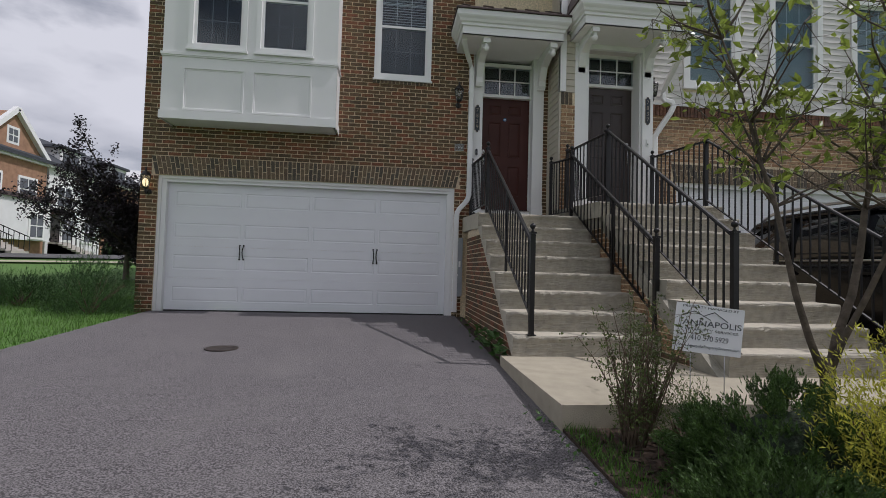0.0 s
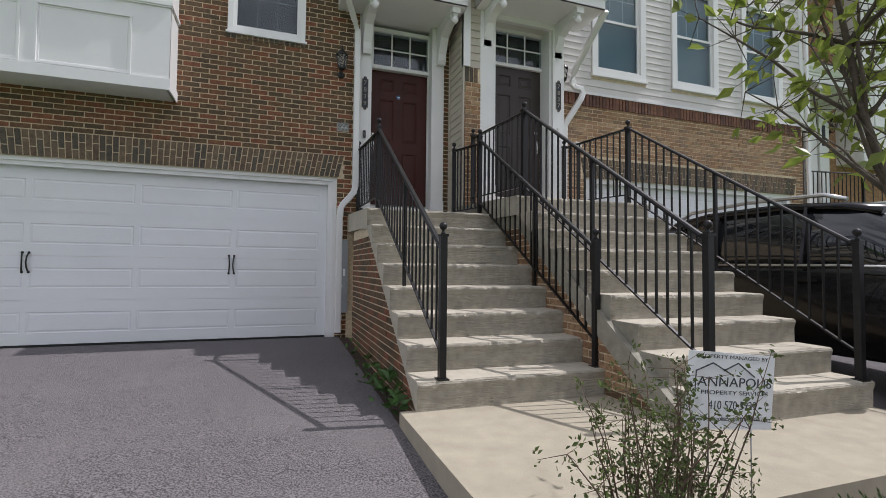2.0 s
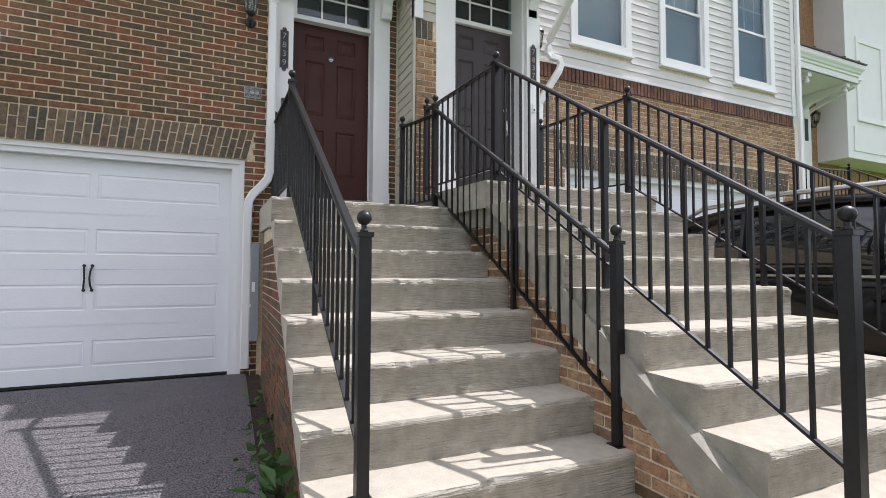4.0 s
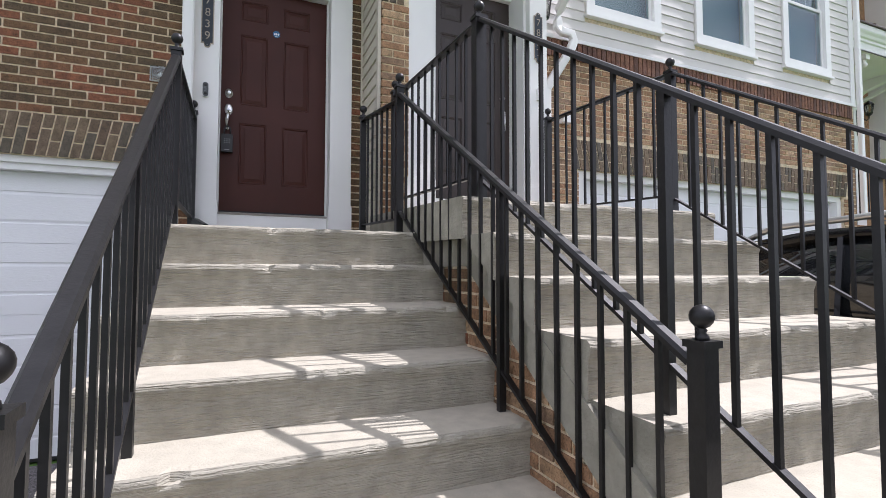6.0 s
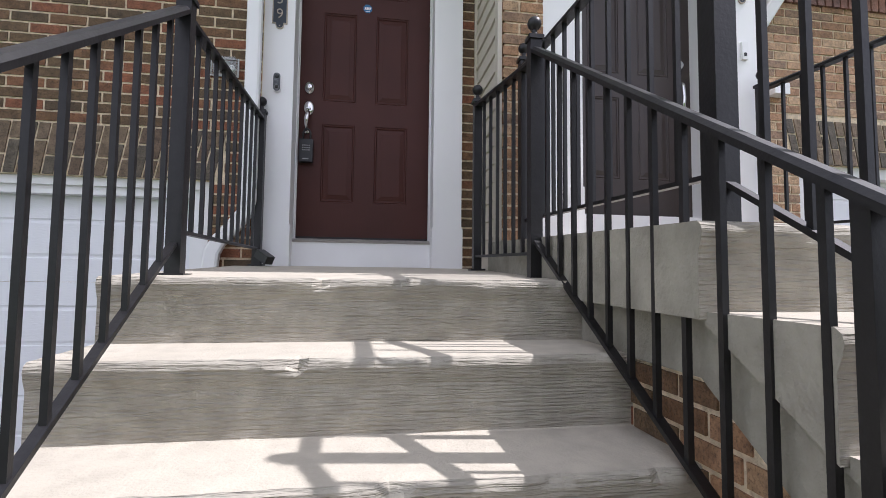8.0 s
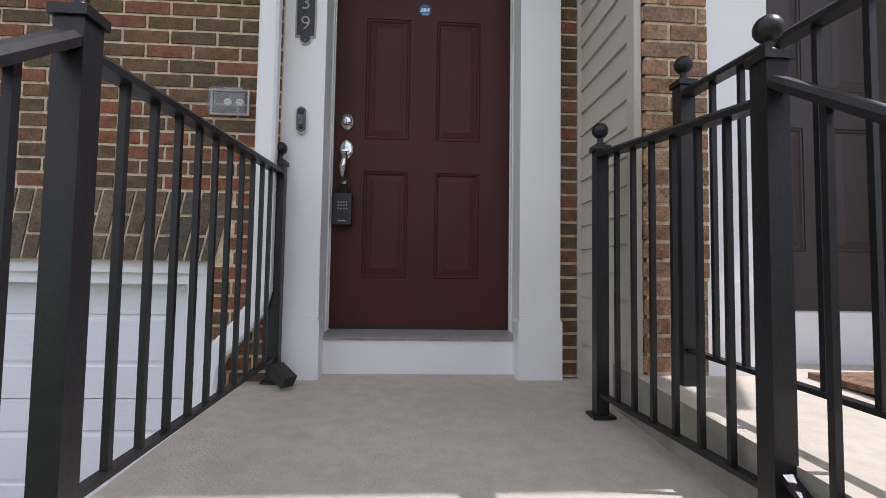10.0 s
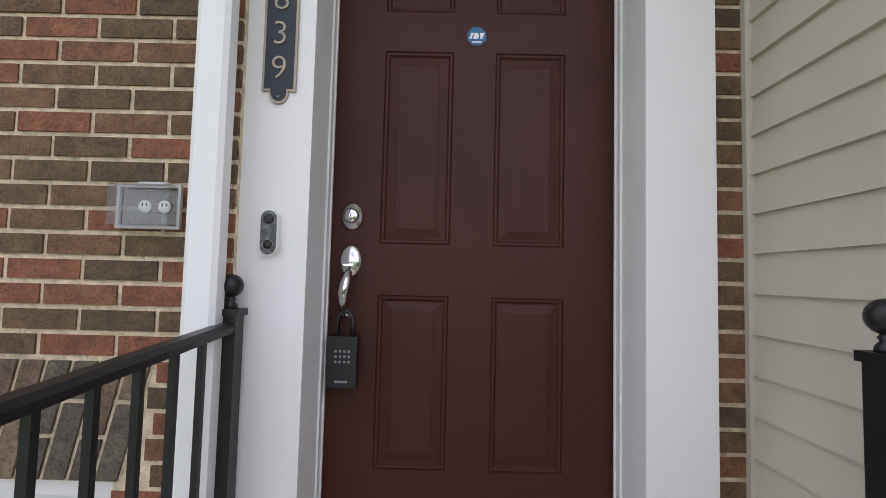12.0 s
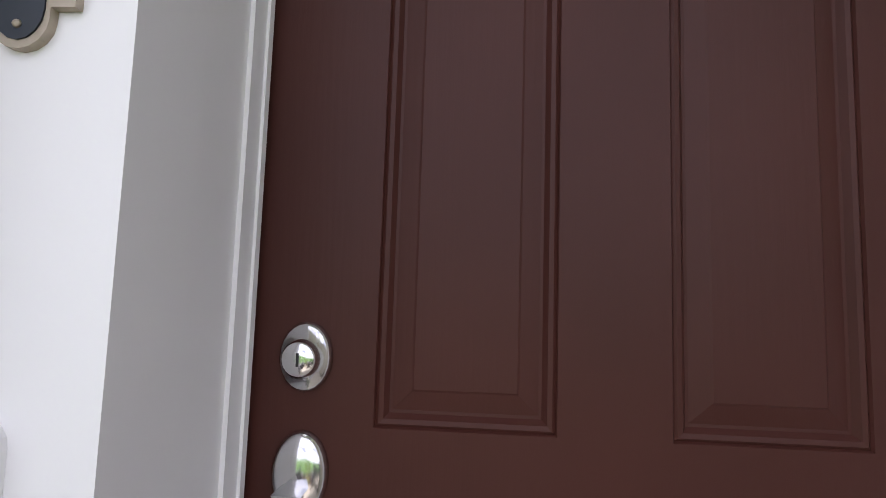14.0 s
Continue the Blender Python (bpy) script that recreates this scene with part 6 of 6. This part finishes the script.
def spray_bush(name, label, cx, cy, z, rx, ry, rz, n, material, size, droop, category="shrub", inner=0.55, fan=False):
    """A bush of feathery sprays on short branches, in clumps with gaps between."""
    ob = thing(name, label, category, (cx, cy, z))
    tb, lv, lf = bmesh.new(), [], []
    clumps = [(rnd(1), rng.uniform(0.75, 1.12)) for _ in range(max(8, n // 40))]
    for k in range(9):
        a = rng.uniform(0, 6.28)
        limb(tb, (cx, cy, z - 0.03), (math.cos(a) * rx, math.sin(a) * ry, rz * 0.8), 0.75 * max(rx, rz), 0.014, 0.2, 5)
    for c, far in clumps:
        c = Vector((c.x, c.y, abs(c.z)))
        tip0 = Vector((cx + c.x * rx * far, cy + c.y * ry * far, z + c.z * rz * far))
        for _ in range(n // len(clumps)):
            p = tip0.lerp(Vector((cx, cy, z + 0.1)), rng.random() ** 2 * inner) + rnd(rng.uniform(0.01, 0.06) if fan else 0.14 * (rx + rz))
            if p.z < z + 0.01:
                p.z = z + 0.01 + rng.random() * 0.05
            d = (p - Vector((cx, cy, z - 0.2))).normalized() + rnd(0.55) + Vector((0, 0, droop))
            if fan:
                d = c * 0.9 + rnd(0.55) + Vector((0, 0, 0.25))
            d.normalize()
            stem = p + d * size * 3
            if fan:
                s = d.cross(rnd(1)).normalized()
                for j in range(9):
                    q = p + d * size * 0.28 * j
                    leaf_rows(lv, lf, q, d + s * (0.75 if j % 2 else -0.75) * (1 - j / 9) + rnd(0.12), size * rng.uniform(0.9, 1.4) * (1 - j / 18), 0.42, 0.06)
            else:
                for j in range(5):
                    q = p.lerp(stem, j / 5)
                    leaf_rows(lv, lf, q, d + rnd(0.75), size * rng.uniform(0.7, 1.3), 0.24, 0.05)
    tagged(part("branch", tb, TWIG, ob), kind="stuff")
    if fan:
        # added solid core whose dark colour supplies the shade deep in the bush
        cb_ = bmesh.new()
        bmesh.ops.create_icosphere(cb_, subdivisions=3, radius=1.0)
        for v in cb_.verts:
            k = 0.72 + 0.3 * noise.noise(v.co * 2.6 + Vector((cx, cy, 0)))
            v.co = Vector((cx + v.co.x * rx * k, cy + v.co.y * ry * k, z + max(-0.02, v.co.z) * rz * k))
        part("shade_core", cb_, GAP_SHADE, ob, "near-black core giving the shade between the sprays", True)
    crown("foliage", lv, lf, material, ob)
    return ob


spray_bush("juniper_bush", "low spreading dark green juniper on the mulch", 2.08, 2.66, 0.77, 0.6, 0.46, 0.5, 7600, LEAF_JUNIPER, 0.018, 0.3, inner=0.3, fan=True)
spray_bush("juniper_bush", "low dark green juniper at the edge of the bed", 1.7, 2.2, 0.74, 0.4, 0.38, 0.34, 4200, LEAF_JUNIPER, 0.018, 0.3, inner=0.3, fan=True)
spray_bush("gold_cypress", "golden yellow thread-leaf cypress bush", 2.42, 2.28, 0.74, 0.4, 0.38, 0.76, 3600, LEAF_GOLD, 0.03, -0.1)
spray_bush("boxwood_bush", "small green bush beside the shrub", 1.9, 3.2, 0.77, 0.2, 0.15, 0.35, 500, LEAF_SHRUB, 0.022, 0.3)
spray_bush("weedy_bush", "tall green weeds at the garage corner", -4.35, 8.2, 1.0, 0.5, 0.4, 0.85, 2200, LEAF_DARK, 0.036, 0.5)
spray_bush("weedy_bush", "straggling green bush on the lawn", -5.6, 8.6, 1.08, 0.5, 0.5, 0.45, 1600, LEAF_DARK, 0.036, 0.5)
spray_bush("weedy_bush", "straggling green bush on the lawn", -6.9, 8.4, 1.08, 0.6, 0.5, 0.4, 1500, LEAF_DARK, 0.036, 0.5)
spray_bush("weedy_bush", "straggling green bush on the lawn", -8.6, 8.9, 1.1, 0.7, 0.5, 0.42, 1500, LEAF_DARK, 0.036, 0.5)

# dark plum tree behind the house corner
plum = thing("plum_tree", "purple-leaved plum tree standing on the lawn behind the house corner", "tree", (-6.9, 14.2, 1.2))
tb, lv, lf = bmesh.new(), [], []
limb(tb, (-6.9, 14.2, 1.0), (0, 0, 1), 1.5, 0.1, 0.03, 4)
for k in range(34):
    a = rng.uniform(0, 6.28)
    sp = limb(tb, (-6.9, 14.2, rng.uniform(1.6, 2.9)), (math.cos(a), math.sin(a), rng.uniform(0.1, 1.8)), rng.uniform(1.6, 2.9), 0.035, 0.16, 6)
    for q in sp[1:]:
        for m in range(9):
            bp_ = q + rnd(rng.uniform(0.1, 0.5))
            for w in range(18):
                leaf_rows(lv, lf, bp_ + rnd(rng.uniform(0.03, 0.15)), rnd(1), rng.uniform(0.05, 0.085), 0.6)
part("trunk", tb, BARK, plum)
crown("crown", lv, lf, LEAF_PLUM, plum, "dense dark purple leaves")

# weeds along the foot of the steps
for k, (x, y, s) in enumerate(((1.26, 5.4, 1.0), (1.28, 5.85, 1.3), (1.27, 6.3, 0.9), (1.29, 6.8, 0.8), (1.28, 7.4, 0.7), (1.16, 3.6, 0.5), (1.15, 3.15, 0.5), (1.18, 2.85, 0.4), (1.2, 2.4, 0.5))):
    weed = thing("weed", "leafy green weed growing at the edge of the asphalt", "weed", (x, y, ground_z(x, y)), "weeds")
    lv, lf = [], []
    for m in range(int(26 * s)):
        a = rng.uniform(0, 6.28)
        base = Vector((x + rng.gauss(0, 0.07), y + rng.gauss(0, 0.1), ground_z(x, y) + rng.uniform(0.0, 0.16 * s)))
        leaf_rows(lv, lf, base, (math.cos(a), math.sin(a), rng.uniform(0.2, 0.9)), rng.uniform(0.05, 0.12) * s, 0.5)
    me = bpy.data.meshes.new("leaves")
    me.from_pydata([tuple(v) for v in lv], [], lf)
    me.materials.append(LEAF_WEED)
    o = new("leaves", me)
    o.parent = weed
    o.matrix_parent_inverse = Matrix.Translation(weed.location).inverted()

# grass blades on the lawn and by the bed
vs, fs = [], []
for k in range(16000):
    if k < 14300:
        x, y = -3.74 - abs(rng.gauss(0, 1.6)), rng.uniform(3.2, 10.5)
    else:
        x, y = 1.24 + abs(rng.gauss(0, 0.13)), rng.uniform(1.3, 3.42)
    z = ground_z(x, y) - 0.03 + (0.04 if x > 0 else 0)
    h = rng.uniform(0.03, 0.085)
    a = rng.uniform(0, 6.28)
    dx, dy = math.cos(a) * 0.004, math.sin(a) * 0.004
    lx, ly = rng.gauss(0, 0.02), rng.gauss(0, 0.02)
    i = len(vs)
    vs += [(x - dx, y - dy, z), (x + dx, y + dy, z), (x + lx, y + ly, z + h)]
    fs.append((i, i + 1, i + 2))
me = bpy.data.meshes.new("grass")
me.from_pydata(vs, [], fs)
me.materials.append(BLADE)
tagged(new("grass", me), "short green grass blades along the driveway edge", "grass", "", "stuff")

# bark chips on the bed
vs, fs = [], []
for k in range(1800):
    x, y = rng.uniform(1.27, 3.6), rng.uniform(0.6, 3.42)
    z = ground_z(x, y) + 0.022
    a, l, w, t = rng.uniform(0, 3.14), rng.uniform(0.02, 0.06), rng.uniform(0.006, 0.014), rng.uniform(-0.01, 0.02)
    ca, sa = math.cos(a), math.sin(a)
    i = len(vs)
    vs += [(x - ca * l - sa * w, y - sa * l + ca * w, z), (x + ca * l - sa * w, y + sa * l + ca * w, z + t), (x + ca * l + sa * w, y + sa * l - ca * w, z + t + 0.006), (x - ca * l + sa * w, y - sa * l - ca * w, z + 0.006)]
    fs.append((i, i + 1, i + 2, i + 3))
me = bpy.data.meshes.new("bark_chips")
me.from_pydata(vs, [], fs)
me.materials.append(mat("bark_chip", (0.07, 0.045, 0.03), 0.95, vary=0.5, scale=30))
tagged(new("bark_chips", me), "shredded brown bark chips over the bed", "mulch", "", "stuff")

# ---- brickwork ----
COURSE, LENGTH, JOINT = 0.0655, 0.205, 0.0135


def brick_rows(u0, u1, z0, z1, holes, limit=None):
    """Running bond in a wall plane: (u from, u to, z from, z to) of each brick."""
    out = []
    k = 0
    z = z0
    while z + COURSE <= z1 + 0.02:
        a, b = z, z + COURSE - JOINT
        segs = [(u0, u1)]
        for h in holes:
            if h[2] < b - 0.012 and h[3] > a + 0.012:
                segs = [t for s in segs for t in ((s[0], min(s[1], h[0])), (max(s[0], h[1]), s[1])) if t[1] - t[0] > 0.03]
        if limit:
            segs = [(max(s[0], limit(a)), s[1]) for s in segs if s[1] - max(s[0], limit(a)) > 0.03]
        start = u0 - (LENGTH / 2 if k % 2 else 0)
        for s in segs:
            n0 = int((s[0] - start) // LENGTH)
            u = start + n0 * LENGTH
            while u < s[1]:
                p, q = max(u, s[0]), min(u + LENGTH - JOINT, s[1])
                if q - p > 0.022:
                    out.append((p, q, a, b))
                u += LENGTH
        z += COURSE
        k += 1
    return out


def brick_box(p, q, a, b, face, depth, plane, sign=-1):
    """Five faces of one brick; its face lies at 'face', wall behind it."""
    if plane == "y":
        v = [(p, face, a), (q, face, a), (q, face, b), (p, face, b), (p, face + depth, a), (q, face + depth, a), (q, face + depth, b), (p, face + depth, b)]
    else:
        v = [(face, q, a), (face, p, a), (face, p, b), (face, q, b), (face + depth, q, a), (face + depth, p, a), (face + depth, p, b), (face + depth, q, b)]
    return v, [(0, 1, 2, 3), (0, 4, 5, 1), (1, 5, 6, 2), (2, 6, 7, 3), (3, 7, 4, 0)]


brng = random.Random(3)


def lay(rows, face, plane, parent, near, single, joined, name="brick"):
    """Near bricks as objects of their own on shared meshes, the rest joined."""
    shared = {}
    jv, jf = [], []
    for p, q, a, b in rows:
        off = brng.uniform(-0.0018, 0.0018)
        if near and near[0] <= (p + q) / 2 <= near[1] and near[2] <= a <= near[3]:
            key = round(q - p, 3)
            if key not in shared:
                v, f = brick_box(0, q - p, 0, b - a, 0, 0.016, plane)
                me = bpy.data.meshes.new(name)
                me.from_pydata(v, [], f)
                me.materials.append(single)
                shared[key] = me
            ob = new(name, shared[key])
            ob.parent = parent
            ob.location = (p, face + off, a) if plane == "y" else (face + off, p, a)
        else:
            v, f = brick_box(p, q, a, b, face + off, 0.016, plane)
            i = len(jv)
            jv += v
            jf += [tuple(i + n for n in t) for t in f]
    if jv:
        me = bpy.data.meshes.new("brickwork")
        me.from_pydata(jv, [], jf)
        me.materials.append(joined)
        ob = new("brickwork", me)
        ob.parent = parent
        tagged(ob, kind="stuff")


def fan_arch(x0, x1, z0, z1, y, parent, lean):
    """A flat arch of upright bricks, splayed towards its ends, in two broken rows."""
    xc, half = (x0 + x1) / 2, (x1 - x0) / 2
    jv, jf = [], []
    n = int((x1 - x0) / 0.0672)
    w = (x1 - x0) / n
    for k in range(n):
        cut = 0.36 if k % 2 else 0.66
        for lo, hi in ((0.0, cut), (cut, 1.0)):
            za, zb = z0 + (z1 - z0) * lo + (0.0065 if lo else 0), z0 + (z1 - z0) * hi - (0.0065 if hi < 1 else 0)
            xa, xb = x0 + w * k + 0.0065, x0 + w * (k + 1) - 0.0065

            def sh(x, z):
                return x + (x - xc) / half * lean * (z - z0) / (z1 - z0)
            f = y - 0.004 + brng.uniform(-0.0015, 0.0015)
            i = len(jv)
            jv += [(sh(xa, za), f, za), (sh(xb, za), f, za), (sh(xb, zb), f, zb), (sh(xa, zb), f, zb), (sh(xa, za), f + 0.02, za), (sh(xb, za), f + 0.02, za), (sh(xb, zb), f + 0.02, zb), (sh(xa, zb), f + 0.02, zb)]
            jf += [tuple(i + m for m in t) for t in ((0, 1, 2, 3), (0, 4, 5, 1), (1, 5, 6, 2), (2, 6, 7, 3), (3, 7, 4, 0))]
    me = bpy.data.meshes.new("arch_bricks")
    me.from_pydata(jv, [], jf)
    me.materials.append(BRICK_DARK)
    ob = new("arch_bricks", me)
    ob.parent = parent
    tagged(ob, kind="stuff")
    bm = bmesh.new()
    prism(bm, [(x0, z0), (x1, z0), (x1 + lean, z1), (x0 - lean, z1)], "y", y + 0.004, y + 0.01)
    part("arch_mortar", bm, MORTAR, parent)


def soldier(x0, x1, z0, z1, y, parent, material, proud=0.012, w=0.0672):
    jv, jf = [], []
    for k in range(int((x1 - x0) / w)):
        v, f = brick_box(x0 + w * k, x0 + w * (k + 1) - JOINT, z0, z1, y - proud + brng.uniform(-0.001, 0.001), proud + 0.012, "y")
        i = len(jv)
        jv += v
        jf += [tuple(i + n for n in t) for t in f]
    me = bpy.data.meshes.new("soldier_course")
    me.from_pydata(jv, [], jf)
    me.materials.append(material)
    ob = new("soldier_course", me)
    ob.parent = parent
    tagged(ob, kind="stuff")


ARCH = (GAR[0] - 0.1, GAR[1] + 0.08, 3.225, 3.525)
fan_arch(ARCH[0] + 0.06, ARCH[1] - 0.06, ARCH[2], ARCH[3], WY, house_wall, 0.07)
holes = [(GAR[0], GAR[1], 0.9, 3.225), ARCH, (WIN[0] - 0.05, WIN[1] + 0.05, 4.975, WIN[3] + 0.05), (1.456, 3.0, 2.6, 5.7), (BX0, BX1, 4.05, 8.6), (1.33, 1.47, 0.8, 2.66)]
lay(brick_rows(-3.95, 1.456, 0.92, 7.4, holes), WY, "y", house_wall, (0.15, 1.47, 2.95, 5.05), BRICK, BRICK_FAR)
soldier(WIN[0] - 0.07, WIN[1] + 0.07, 4.975, 5.045, WY, house_wall, BRICK_DARK, 0.015)
strip_wall = bpy.data.objects["wall_pier"]
lay(brick_rows(2.757, 2.845, 2.66, 6.0, []), 8.725, "y", house_wall, (2.7, 3.0, 2.7, 5.0), BRICK, BRICK_FAR)
lay(brick_rows(2.87, 3.105, 2.66, 4.62, []), 8.12, "y", strip_wall, (2.85, 3.15, 2.6, 4.62), BRICK_PIER, BRICK_TAN)
lay(brick_rows(8.12, 8.15, 2.66, 4.62, []), 2.868, "x", strip_wall, None, BRICK_PIER, BRICK_TAN)
soldier(2.87, 3.105, 4.625, 4.83, 8.12, strip_wall, BRICK_DARK, 0.004)
M_A, M_B = RISE / TREAD, RISE_B / TREAD_B
lay(brick_rows(YA + 0.05, 8.2, 0.82, 2.37, [], lambda z: YA + 0.085 + max(0, z - 0.94) / M_A), 1.35, "x", cheek_a, (5.1, 7.0, 0.8, 1.9), BRICK, BRICK_FAR)
lay(brick_rows(YB + 0.09, 8.1, 0.98, 2.41, [], lambda z: YB + 0.3 + max(0, z - 0.94) / M_B), 2.893, "x", cheek_b, (4.6, 6.6, 1.0, 2.3), BRICK_PIER, BRICK_FAR)
NARCH = (NG[0] - 0.1, NG[1] + 0.1, 3.5, 3.82)
lay(brick_rows(4.52, 10.35, 0.92, 4.7, [(NG[0], NG[1], 0.9, 3.5), NARCH]), NY, "y", wallb, None, BRICK, BRICK_TAN)
fan_arch(NARCH[0] + 0.06, NARCH[1] - 0.06, NARCH[2], NARCH[3], NY, wallb, 0.07)
soldier(4.52, 10.35, 4.69, 4.88, NY, wallb, brick_mat("band_brick", [(0.15, 0.07, 0.045), (0.11, 0.055, 0.04), (0.19, 0.09, 0.055)], True), 0.02)
